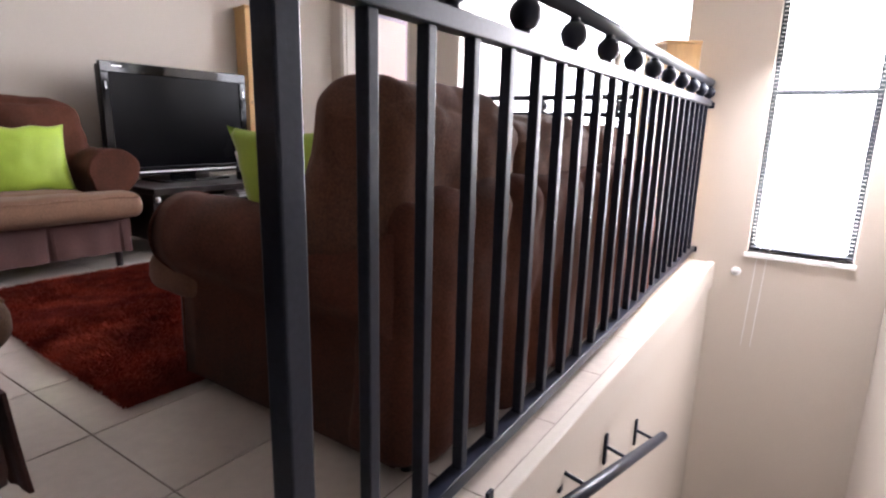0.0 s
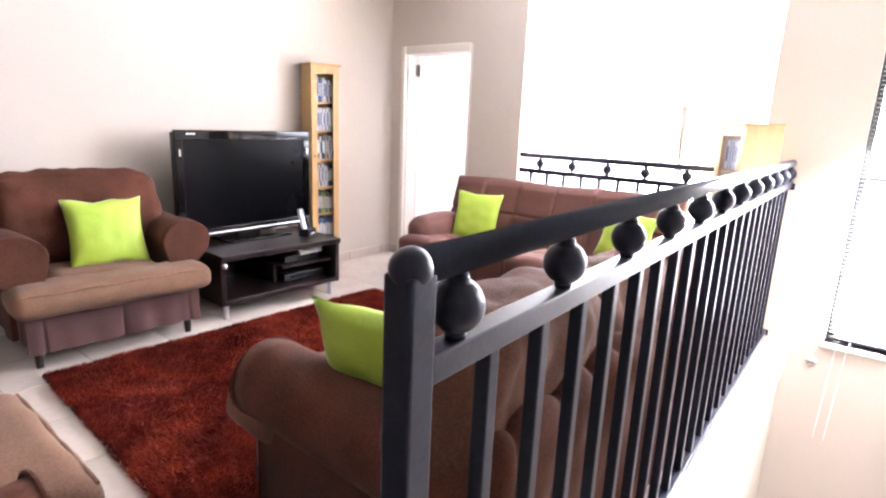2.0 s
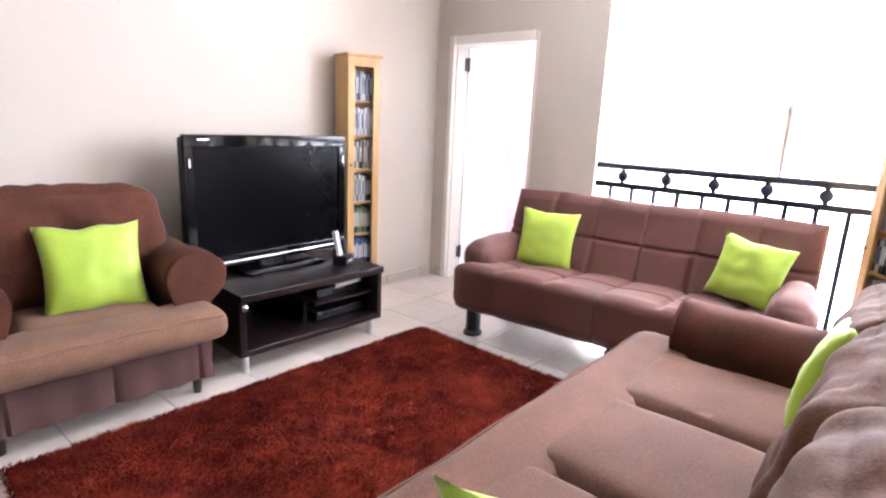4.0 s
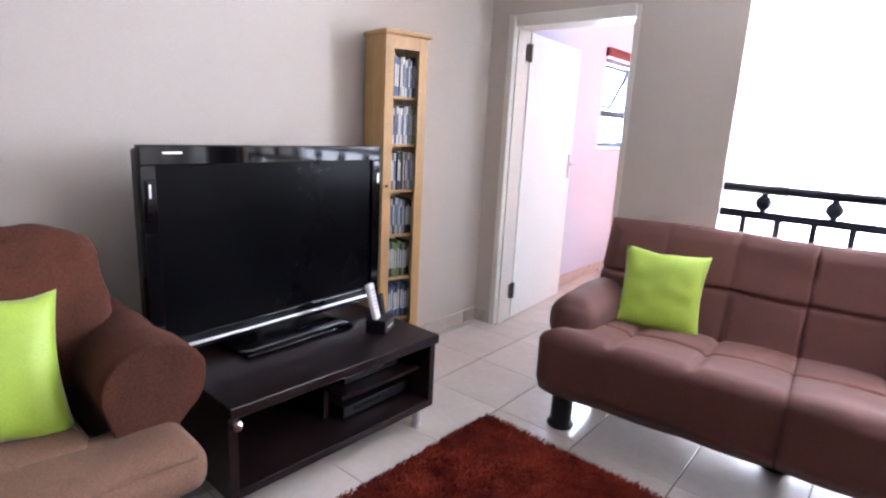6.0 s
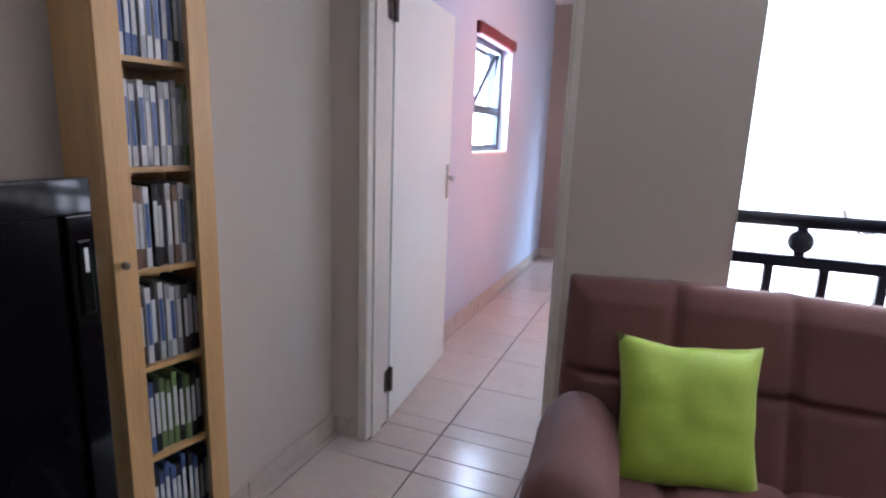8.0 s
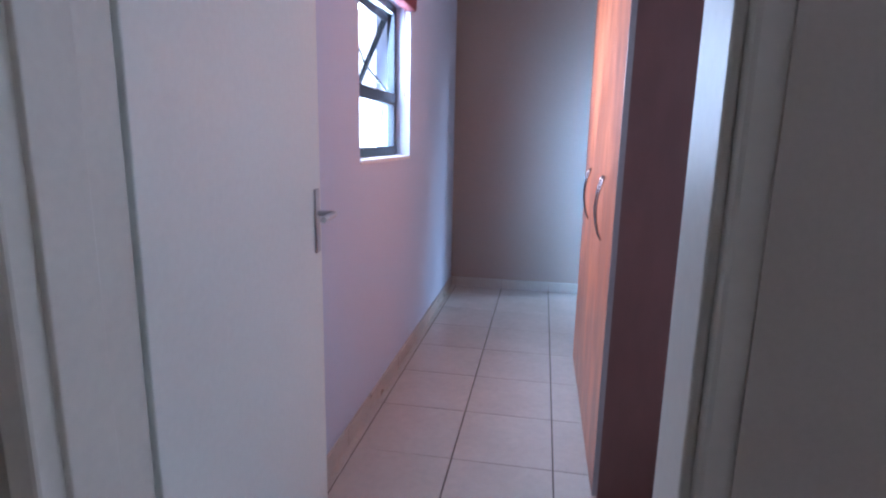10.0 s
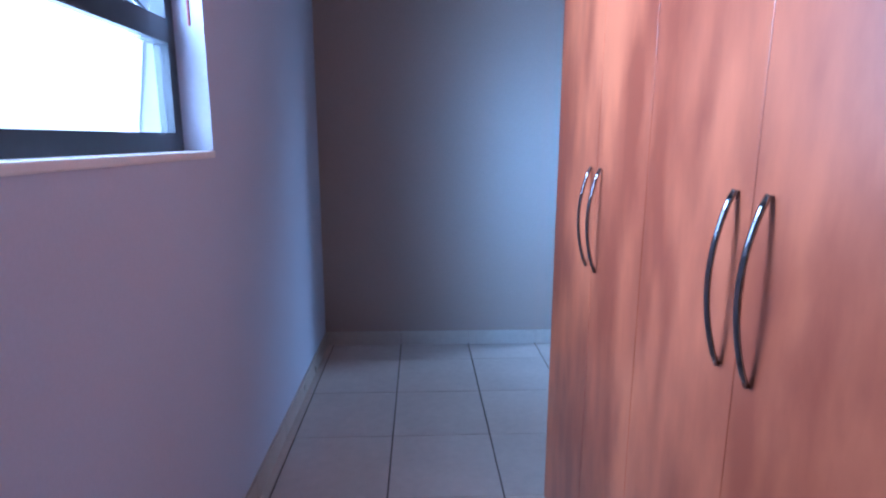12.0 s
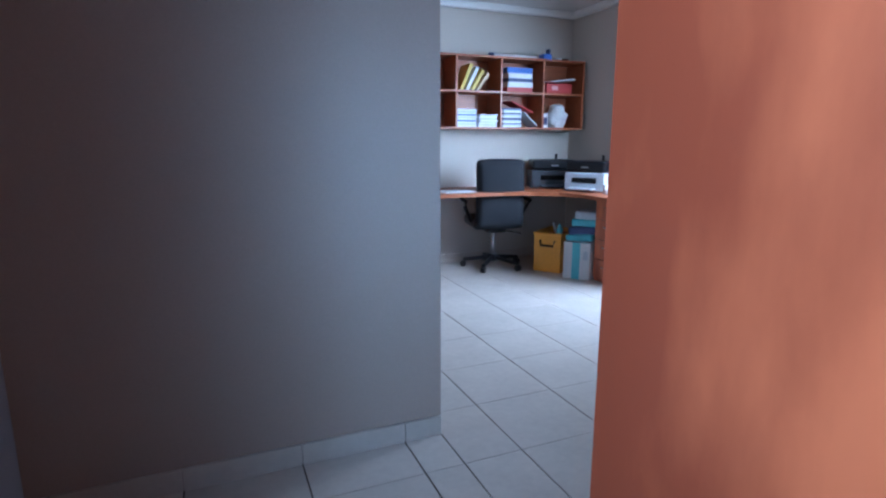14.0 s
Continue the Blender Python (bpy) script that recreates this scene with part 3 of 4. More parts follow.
def skirt(x, y0, y1, z0, z1, seed, n=60):
    """A hanging slip-cover skirt with kick pleats, facing +x."""
    bm = bmesh.new()
    rows = []
    for k in range(7):
        v = k / 6
        row = []
        for i in range(n + 1):
            y = y0 + (y1 - y0) * i / n
            u = i / n
            pleat = 0.02 * math.exp(-((u - 0.52) / 0.012) ** 2) + 0.015 * math.exp(-((u - 0.08) / 0.012) ** 2) + 0.015 * math.exp(-((u - 0.93) / 0.012) ** 2)
            wav = 0.01 * noise.noise(Vector((y * 7, seed, v))) + 0.006 * math.sin(y * 40 + seed)
            row.append(bm.verts.new((x + (1 - v) * (0.022 + wav) - pleat * (1 - v), y, z0 + (z1 - z0) * v + 0.008 * noise.noise(Vector((y * 5, seed, 7))) * (1 - v))))
        rows.append(row)
    for a, b in zip(rows, rows[1:]):
        for i in range(n):
            bm.faces.new((a[i], a[i + 1], b[i + 1], b[i]))
    g = bmesh.ops.extrude_face_region(bm, geom=bm.faces[:])
    bmesh.ops.translate(bm, verts=[v for v in g["geom"] if isinstance(v, bmesh.types.BMVert)], vec=(-0.008, 0, 0))
    return bm


def slipcover_seat(name, m, length, label, category, back_cushions, seats, back_h=0.72, depth=0.88, tee=0.0, low=0.14, arm_z=0.56):
    """A slip-covered sofa facing +x, length along y, back at x = 0."""
    s = thing(name, m, label, category)
    half = length / 2
    cloth = M_TAN if back_cushions == 1 else M_TAN_DIM
    aw = 0.20
    part("base", soft_box(0.05, depth - 0.10, -half + 0.05, half - 0.05, 0.13, 0.34, 0.03, 10, wrinkle=0.006), M_PLUM, s, smooth=True)
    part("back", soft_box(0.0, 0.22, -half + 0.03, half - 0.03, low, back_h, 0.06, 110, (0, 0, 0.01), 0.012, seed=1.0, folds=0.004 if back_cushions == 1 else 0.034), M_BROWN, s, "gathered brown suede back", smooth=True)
    for sg in (-1, 1):
        yc = sg * (half - 0.11)
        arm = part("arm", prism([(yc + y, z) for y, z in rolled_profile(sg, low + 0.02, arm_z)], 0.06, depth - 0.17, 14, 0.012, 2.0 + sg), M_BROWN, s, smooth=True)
        pr = [(depth - 0.168, yc + y, z) for y, z in rolled_profile(sg, low + 0.02, arm_z)]
        part("piping", tube(pr, 0.005, 6), M_BROWN, arm)
        face = bmesh.new()
        vs = [face.verts.new((depth - 0.17, yc + y * 0.985, z)) for y, z in rolled_profile(sg, low + 0.02, arm_z)]
        fc = face.faces.new(vs)
        g = bmesh.ops.extrude_face_region(face, geom=[fc])
        bmesh.ops.translate(face, verts=[v for v in g["geom"] if isinstance(v, bmesh.types.BMVert)], vec=(0.008, 0, 0))
        part("arm_front", face, M_BROWN, arm)
    inner = half - 0.22
    w = 2 * inner / seats
    for k in range(seats):
        a = -inner + w * k
        bm = soft_box(0.18, depth - 0.14, a + 0.004, a + w - 0.004, 0.32, 0.45, 0.05, 14, (0, 0, 0.018), 0.005, seed=5.0 + k)
        part("seat_cushion", bm, cloth, s, "tan suede box seat cushion", smooth=True)
    fr = part("front_cushion", soft_box(depth - 0.26, depth + 0.03, -half + 0.01 + tee, half - 0.01, 0.30, 0.445, 0.06, 18, (0.01, 0, 0.006), 0.006, seed=9.0), cloth, s, "tan suede cushion front with piped edge", smooth=True)
    pz = [(depth + 0.018, -half + 0.05 + tee + (2 * half - 0.10 - tee) * i / 24, 0.424 + 0.004 * math.sin(i)) for i in range(25)]
    part("piping", tube(pz, 0.006, 6), cloth, fr)
    part("skirt", skirt(depth - 0.09, -half + 0.07, half - 0.07, 0.095, 0.33, 3.0 + length), M_PLUM, s, "plum brown pleated skirt")
    side = 0.06 if back_cushions == 1 else -0.03
    bw = 2 * (half - side) / back_cushions
    th = 0.085 if back_cushions == 1 else 0.12
    for k in range(back_cushions):
        bm = soft_box(-th, th, -bw / 2 + 0.01, bw / 2 - 0.01, -0.25, 0.25, 0.08, 40, (0.03, 0, 0.03), 0.022, 6.0, seed=20.0 + k * 3, folds=0.003 if back_cushions == 1 else 0.006)
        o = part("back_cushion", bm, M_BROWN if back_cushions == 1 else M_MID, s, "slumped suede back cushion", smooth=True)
        if back_cushions == 1:
            o.matrix_local = pose(0.20, 0.0, 0.70, 0, -9, 0)
        else:
            # the cushion by the near arm stands plump, the others have slumped
            o.matrix_local = pose((0.27, 0.25, 0.21)[k], -half + side + bw * (k + 0.5), (0.60, 0.625, 0.685)[k], (2, -2, 4)[k], -16 + 3 * k, (3, -2, 2)[k])
    for x in (0.09, depth - 0.14):
        for y in (-half + 0.12, half - 0.12):
            part("leg", lathe([(0.018, 0.0), (0.026, 0.14)], 10, (x, y, 0)), M_WENGE, s)
    return s


slipcover_seat("love_seat", pose(-2.95, 1.965, 0, 0, 0, -3), 1.0, "brown suede slip-covered love seat with rolled arms", "armchair", 1, 1, 0.72, 0.77)
slipcover_seat("sofa", pose(0.43, 2.63, 0, 0, 0, 179), 2.02, "long brown suede slip-covered sofa backing onto the railing", "sofa", 3, 3, 0.70, 1.10, 0.0, 0.04, 0.515)
slipcover_seat("armchair", pose(-0.64, 0.23, 0, 0, 0, 90), 1.10, "brown suede slip-covered armchair at the rug's edge", "armchair", 1, 1, 0.72, 0.95, 0.34)


def futon():
    f = thing("futon_sofa", pose(-0.99, 3.80, 0, 0, 0, 4), "cocoa brown click-clack sofa with tufted squares on black feet", "sofa")
    L = 0.93
    # seat in two halves, each a row of tufted squares
    for sg in (-1, 1):
        n = 84
        bm = bmesh.new()
        x0, x1 = (-L, 0.0) if sg < 0 else (0.0, L)
        ki, ko = (40, 12) if sg > 0 else (12, 40)
        rows = []
        for k in range(81):
            v = k / 80
            row = []
            for i in range(n + 1):
                u = i / n
                x = x0 + (x1 - x0) * u
                # path from the front foot over the front edge to the rear
                s = v * 1.16
                if s < 0.22:
                    y, z, ny, nz = 0.02, 0.258 + s * 0.78, -1, 0
                elif s < 0.31:
                    q = (s - 0.22) / 0.09 * math.pi / 2
                    y, z, ny, nz = 0.02 + 0.06 * (1 - math.cos(q)), 0.43 + 0.05 * math.sin(q) - 0.0, -math.cos(q), math.sin(q)
                else:
                    y, z, ny, nz = 0.08 + (s - 0.31) * 0.76, 0.48 - (s - 0.31) * 0.08, 0, 1
                edge = min(1.0, u * ki + (0.6 if sg > 0 else 0), (1 - u) * ko + (0.6 if sg < 0 else 0))
                tuft = 0.0
                if s > 0.28:
                    for c in (0.333, 0.667):
                        tuft -= 0.017 * math.exp(-((u - c) / 0.018) ** 2)
                    tuft -= 0.02 * math.exp(-((s - 0.66) / 0.014) ** 2)
                d = -0.035 * (1 - math.sqrt(edge)) + tuft + 0.012 * abs(math.sin(3 * math.pi * u)) + 0.004 * noise.noise(Vector((x * 5, s * 6, 1)))
                row.append(bm.verts.new((x, y + ny * d, z + nz * d)))
            rows.append(row)
        for a, b in zip(rows, rows[1:]):
            for i in range(n):
                bm.faces.new((a[i], a[i + 1], b[i + 1], b[i]))
        g = bmesh.ops.extrude_face_region(bm, geom=bm.faces[:])
        bmesh.ops.translate(bm, verts=[v for v in g["geom"] if isinstance(v, bmesh.types.BMVert)], vec=(0, 0.03, -0.06))
        part("seat", bm, M_FUTON, f, smooth=True)
        # back half, leaning
        bm = bmesh.new()
        rows = []
        for k in range(61):
            v = k / 60
            row = []
            for i in range(n + 1):
                u = i / n
                x = x0 + (x1 - x0) * u
                edge = min(1.0, u * ki + (0.5 if sg > 0 else 0), (1 - u) * ko + (0.5 if sg < 0 else 0), (1 - v) * 9)
                tuft = 0.0
                for c in (0.333, 0.667):
                    tuft -= 0.017 * math.exp(-((u - c) / 0.018) ** 2)
                tuft -= 0.022 * math.exp(-((v - 0.47) / 0.02) ** 2)
                d = -0.05 * (1 - math.sqrt(max(0, edge))) + tuft + 0.010 * abs(math.sin(3 * math.pi * u)) + 0.004 * noise.noise(Vector((x * 5, v * 5, 6)))
                row.append(bm.verts.new((x, 0.64 + 0.17 * v - d, 0.40 + 0.485 * v + 0.012 * math.sin(math.pi * u) * v)))
            rows.append(row)
        for a, b in zip(rows, rows[1:]):
            for i in range(n):
                bm.faces.new((a[i], a[i + 1], b[i + 1], b[i]))
        g = bmesh.ops.extrude_face_region(bm, geom=bm.faces[:])
        bmesh.ops.translate(bm, verts=[v for v in g["geom"] if isinstance(v, bmesh.types.BMVert)], vec=(0, 0.08, -0.01))
        part("backrest", bm, M_FUTON, f, smooth=True)
    for sg in (-1, 1):
        bm = soft_box(-0.10, 0.10, 0.14, 0.70, 0.38, 0.60, 0.09, 14, (0.01, 0.01, 0.02), 0.006, seed=31.0 + sg)
        o = part("arm_bolster", bm, M_FUTON, f, smooth=True)
        o.location = (sg * (L - 0.08), 0, 0)
    part("under_frame", box(-L + 0.04, L - 0.04, 0.09, 0.76, 0.19, 0.27, 0.01), M_BLACK, f)
    for x, ys in ((-L + 0.09, (0.17, 0.70)), (L - 0.09, (0.17, 0.70)), (0.0, (0.45,))):
        for y in ys:
            part("leg", lathe([(0.058, 0.0), (0.062, 0.01), (0.056, 0.02), (0.048, 0.03), (0.048, 0.19)], 18, (x, y, 0)), M_BLACK, f, "stubby black plastic foot", smooth=False)


futon()


def cushion(m, seed, label, w=0.40, h=0.40, t=0.13):
    c = solid("scatter_cushion", pillow(w, h, t, seed), M_LIME, label, "cushion", "lime cushions", smooth=True)
    c.matrix_world = m


cushion(pose(-2.475, 1.985, 0.44, -18, 0, 82), 1.0, "lime green satin scatter cushion on the love seat", 0.41, 0.40)
cushion(pose(-1.60, 4.30, 0.41, -19, 2, 16), 5.0, "lime green satin scatter cushion against the futon back", 0.385, 0.40)
cushion(pose(-0.45, 4.40, 0.44, -18, 6, -12), 9.0, "lime green satin scatter cushion at the futon's other end", 0.38, 0.36)
cushion(pose(-0.10, 1.86, 0.46, 16, 0, 12), 13.0, "lime green satin scatter cushion beside the sofa arm", 0.44, 0.40)
cushion(pose(0.02, 3.18, 0.455, -16, 0, -98), 17.0, "lime green satin scatter cushion at the sofa's far end", 0.40, 0.38)


# ---- rug ----
def rug():
    x0, x1, y0, y1 = -0.84, 0.84, -1.10, 1.10
    r = thing("rug", pose(-1.3225, 2.586, 0, 0, 0, -2), "rust red long-pile shaggy rug on the tiles", "rug")
    part("backing", box(x0 + 0.02, x1 - 0.02, y0 + 0.02, y1 - 0.02, 0.002, 0.018), M_RUG, r)
    rnd = random.Random(4)
    verts, faces = [], []
    for _ in range(170000):
        x, y = rnd.uniform(x0, x1), rnd.uniform(y0, y1)
        a = noise.noise(Vector((x * 2.2, y * 2.2, 0))) * 4 + rnd.uniform(-1.2, 1.2)
        lean = rnd.uniform(0.008, 0.026)
        hgt = rnd.uniform(0.022, 0.034)
        w = rnd.uniform(0.0013, 0.0023)
        b = rnd.uniform(0, 6.28)
        dx, dy = w * math.cos(b), w * math.sin(b)
        k = len(verts)
        mx, my = x + 0.4 * lean * math.cos(a), y + 0.4 * lean * math.sin(a)
        verts += [(x - dx, y - dy, 0.01), (x + dx, y + dy, 0.01), (mx + dx, my + dy, hgt * 0.75), (mx - dx, my - dy, hgt * 0.75), (x + lean * math.cos(a), y + lean * math.sin(a), hgt)]
        faces += [(k, k + 1, k + 2, k + 3), (k + 3, k + 2, k + 4)]
    me = bpy.data.meshes.new("shag")
    me.from_pydata(verts, [], faces)
    me.materials.append(M_RUG)
    p = new("shag", me)
    p.parent = r
    tagged(p, kind="stuff")


rug()


# ---- television corner ----
def tv_stand():
    t = thing("tv_stand", pose(-2.55, 3.02, 0, 0, 0, -2) @ Matrix.Diagonal((1.0, 0.909, 0.965, 1.0)), "dark wenge low television stand with an open shelf", "tv stand")
    part("top", box(-0.30, 0.30, -0.52, 0.52, 0.415, 0.456, 0.004), M_WENGE, t)
    for y in (-0.52, 0.485):
        part("side", box(-0.29, 0.28, y + (0.0 if y < 0 else 0.0), y + 0.035, 0.105, 0.415, 0.003), M_WENGE, t)
    part("bottom_shelf", box(-0.29, 0.28, -0.485, 0.485, 0.105, 0.14, 0.003), M_WENGE, t)
    part("back_panel", box(-0.29, -0.275, -0.485, 0.485, 0.14, 0.415), M_WENGE, t)
    part("shelf_support", box(-0.275, 0.10, 0.02, 0.045, 0.14, 0.27), M_WENGE, t)
    part("inner_shelf", box(-0.275, 0.22, 0.02, 0.485, 0.27, 0.285), M_WENGE, t)
    for x in (-0.24, 0.235):
        for y in (-0.47, 0.46):
            part("leg", lathe([(0.024, 0), (0.024, 0.012), (0.02, 0.016), (0.02, 0.105)], 16, (x, y, 0)), M_STEEL, t, "short brushed steel leg", smooth=False)
    part("castor_lock", lathe([(0.016, 0), (0.018, 0.02), (0.012, 0.03)], 12, (0.285, -0.49, 0.37)), M_STEEL, t)


tv_stand()


def television():
    t = thing("television", pose(-2.70, 3.018, 0.44, 0, 0, 1.3) @ Matrix.Diagonal((1.0, 0.922, 1.0, 1.0)), "large black flat television with a glossy frame", "television")
    part("body", box(-0.075, -0.01, -0.57, 0.57, 0.055, 0.755, 0.012), M_BLACK, t)
    fr = bmesh.new()
    add_box(fr, -0.012, 0.018, -0.58, 0.58, 0.705, 0.77, 0.004)
    add_box(fr, -0.012, 0.018, -0.58, -0.525, 0.105, 0.705, 0.004)
    add_box(fr, -0.012, 0.018, 0.525, 0.58, 0.105, 0.705, 0.004)
    add_box(fr, -0.012, 0.018, -0.58, 0.58, 0.045, 0.105, 0.004)
    part("bezel", fr, M_GLOSS, t, "glossy black bezel")
    part("screen", box(-0.012, 0.006, -0.525, 0.525, 0.105, 0.705), M_SCREEN, t, "dark matte screen")
    part("speaker_strip", box(0.0, 0.026, -0.50, 0.50, 0.062, 0.074, 0.003), M_STEEL, t, "silver strip under the screen")
    part("maker_plate", box(0.018, 0.0195, -0.50, -0.43, 0.741, 0.748), M_STEEL, t, "small pale lettering bar")
    for y in (-0.553, 0.553):
        part("side_speaker", box(0.016, 0.024, y - 0.014, y + 0.014, 0.52, 0.66, 0.004), M_GLOSS, t, "glossy side speaker")
        part("chrome_chip", box(0.024, 0.0255, y - 0.004, y + 0.004, 0.60, 0.645), M_STEEL, t, "thin chrome chip")
    part("neck", box(-0.06, -0.02, -0.10, 0.10, 0.012, 0.06, 0.006), M_GLOSS, t)
    part("foot", soft_box(-0.15, 0.15, -0.28, 0.28, 0.0, 0.018, 0.009, 12, wrinkle=0.0), M_GLOSS, t, smooth=True)


television()


def remote_caddy():
    c = thing("remote_caddy", pose(-2.45, 3.338, 0.44, 0, 0, 25), "black remote holder with a pale grey remote control", "remote holder")
    bm = box(-0.045, 0.045, -0.06, 0.06, 0, 0.06, 0.006)
    part("holder", bm, M_BLACK, c)
    part("back_plate", box(-0.045, -0.035, -0.06, 0.06, 0.06, 0.10, 0.003), M_BLACK, c)
    r = part("remote", box(-0.012, 0.012, -0.024, 0.024, 0, 0.17, 0.006), M_PAPER, c, "pale grey remote control")
    r.matrix_local = pose(-0.005, -0.025, 0.04, 0, -14, 0)
    for k in range(6):
        for j in (-1, 0, 1):
            part("button", box(0.011, 0.0135, j * 0.013 - 0.004, j * 0.013 + 0.004, 0.06 + k * 0.016, 0.068 + k * 0.016), M_EDGE, r)
    r2 = part("dark_remote", box(-0.011, 0.011, -0.022, 0.022, 0, 0.12, 0.006), M_BLACK, c)
    r2.matrix_local = pose(0.0, 0.03, 0.03, 0, -10, 0)
    part("maker_bar", box(0.0455, 0.047, -0.03, 0.03, 0.022, 0.03), M_PAPER, c, "small pale lettering bar")


remote_caddy()
_d = thing("disc_player", pose(-2.53, 3.28, 0.136), "slim black disc player on the stand's shelf", "disc player")
part("case", box(-0.15, 0.15, -0.2, 0.2, 0.006, 0.055, 0.004), M_BLACK, _d)
part("tray", box(0.15, 0.153, -0.15, 0.0, 0.03, 0.042), M_GLOSS, _d)
for _y in (-0.16, 0.16):
    part("foot", box(-0.12, -0.1, _y - 0.01, _y + 0.01, 0, 0.006), M_BLACK, _d)
_d = thing("decoder_box", pose(-2.53, 3.25, 0.276), "black satellite decoder box on the stand's shelf", "decoder")
part("case", box(-0.13, 0.13, -0.15, 0.15, 0, 0.045, 0.004), M_BLACK, _d)
part("display", box(0.13, 0.132, -0.04, 0.06, 0.015, 0.03), M_GLOSS, _d)
for _k, _c in enumerate(((0.7, 0.68, 0.6), (0.10, 0.10, 0.11), (0.62, 0.6, 0.55))):
    _b = thing("book", pose(-2.47, 3.32, 0.321 + 0.02 * _k, 0, 0, 5 - 6 * _k), "book lying on the decoder in the stand", "book", "books in the stand")
    part("pages", box(-0.08, 0.08, -0.105, 0.105, 0.003, 0.017), M_PAPER, _b)
    _cv = bmesh.new()
    add_box(_cv, -0.085, 0.085, -0.11, 0.11, 0, 0.003)
    add_box(_cv, -0.085, 0.085, -0.11, 0.11, 0.017, 0.02)
    part("cover", _cv, plain("book_cover", _c), _b)


def media_tower(name, m, height, label, w=0.295, d=0.19, rows=7, handle=True):
    """A narrow glazed tower facing +x, filled with disc cases."""
    t = thing(name, m, label, "media cabinet")
    hw = w / 2
    part("plinth", box(-d / 2, d / 2 - 0.01, -hw + 0.005, hw - 0.005, 0, 0.05), M_PINE, t)
    for y in (-hw, hw - 0.018):
        part("side", box(-d / 2, d / 2 - 0.02, y, y + 0.018, 0.05, height - 0.02, 0.002), M_PINE, t)
    part("back_panel", box(-d / 2, -d / 2 + 0.008, -hw + 0.018, hw - 0.018, 0.05, height - 0.02), M_PINE, t)
    part("cornice", box(-d / 2 - 0.0, d / 2 + 0.02, -hw - 0.014, hw + 0.014, height - 0.02, height, 0.006), M_PINE, t)
    fr = bmesh.new()
    for y in (-hw, hw - 0.05):
        add_box(fr, d / 2 - 0.02, d / 2, y, y + 0.05, 0.05, height - 0.02, 0.002)
    add_box(fr, d / 2 - 0.02, d / 2, -hw + 0.05, hw - 0.05, height - 0.08, height - 0.02)
    add_box(fr, d / 2 - 0.02, d / 2, -hw + 0.05, hw - 0.05, 0.05, 0.10)
    door = part("door", fr, M_PINE, t, "glazed pine door frame")
    g = part("pane", box(d / 2 - 0.012, d / 2 - 0.008, -hw + 0.05, hw - 0.05, 0.10, height - 0.08), M_PANE, door)
    g.visible_shadow = False
    part("knob", lathe([(0.004, 0), (0.008, 0.006), (0.008, 0.014), (0.003, 0.018)], 12, (0, 0, 0)), M_BRASS, door).matrix_local = pose(d / 2, -hw + 0.02, height * 0.58, 0, 90, 0)
    step = (height - 0.13) / rows
    for k in range(rows):
        part("shelf", box(-d / 2 + 0.008, d / 2 - 0.03, -hw + 0.018, hw - 0.018, 0.05 + step * k, 0.062 + step * k), M_PINE, t)
    return t, step, hw, d


CASES = [mat("disc_case_%s" % n, c, 0.3, var=0.1, grain=60, coat=0.4) for n, c in (("black", (0.03, 0.03, 0.035)), ("grey", (0.32, 0.33, 0.36)), ("white", (0.62, 0.62, 0.62)), ("blue", (0.07, 0.12, 0.30)), ("yellow", (0.60, 0.44, 0.05)), ("red", (0.30, 0.05, 0.04)), ("brown", (0.2, 0.12, 0.08)), ("green", (0.18, 0.26, 0.10)))]


def fill_tower(m, step, hw, d, rows, rnd, palette):
    """Disc cases standing on each shelf of a tower, each a thing of its own."""
    protos = {}
    for k in range(rows):
        y = -hw + 0.022
        while y < hw - 0.04:
            th = 0.0145
            ci = rnd.choice(palette[min(k, len(palette) - 1)])
            hgt = round(step * rnd.choice((0.80, 0.83, 0.76)), 3)
            key = (ci, hgt)
            mm = m @ Matrix.Translation((rnd.uniform(-0.006, 0.004), y + th / 2, 0.062 + step * k))
            if key not in protos:
                c = thing("disc_case", mm, "upright disc case on the tower's shelf", "disc case", "disc cases")
                part("case", box(-d / 2 + 0.03, d / 2 - 0.045, -th / 2 + 0.0006, th / 2 - 0.0006, 0, hgt, 0.001, 1), CASES[ci], c)
                part("spine_label", box(d / 2 - 0.045, d / 2 - 0.0435, -th / 2 + 0.003, th / 2 - 0.003, hgt * 0.25, hgt * 0.8), CASES[2 if ci != 2 else 3], c)
                protos[key] = c
            else:
                copy_thing(protos[key], mm)
            y += th + rnd.choice((0.0, 0.0, 0.0, 0.002))


_m = pose(-2.85, 3.79, 0, 0, 0, -12)
_t, _s, _hw, _dd = media_tower("disc_tower", _m, 1.745, "tall narrow pine tower with a glazed door full of disc cases", 0.245)
fill_tower(_m, _s, _hw, _dd, 7, random.Random(7), [[4, 6, 5], [3, 0, 3], [4, 7, 3, 0], [3, 1, 0, 2], [0, 1, 6, 2], [1, 2, 7, 1], [1, 2, 0, 3]])
_m = pose(0.215, 4.575, 0, 0, 0, -140)
_t, _s, _hw, _dd = media_tower("corner_cabinet", _m, 1.396, "pine media cabinet with a glazed door beside the gallery railing", 0.30, 0.22, 6)
fill_tower(_m, _s, _hw, _dd, 6, random.Random(9), [[0, 3], [0, 1], [1, 2, 0], [0, 2], [1, 2], [2, 1]])


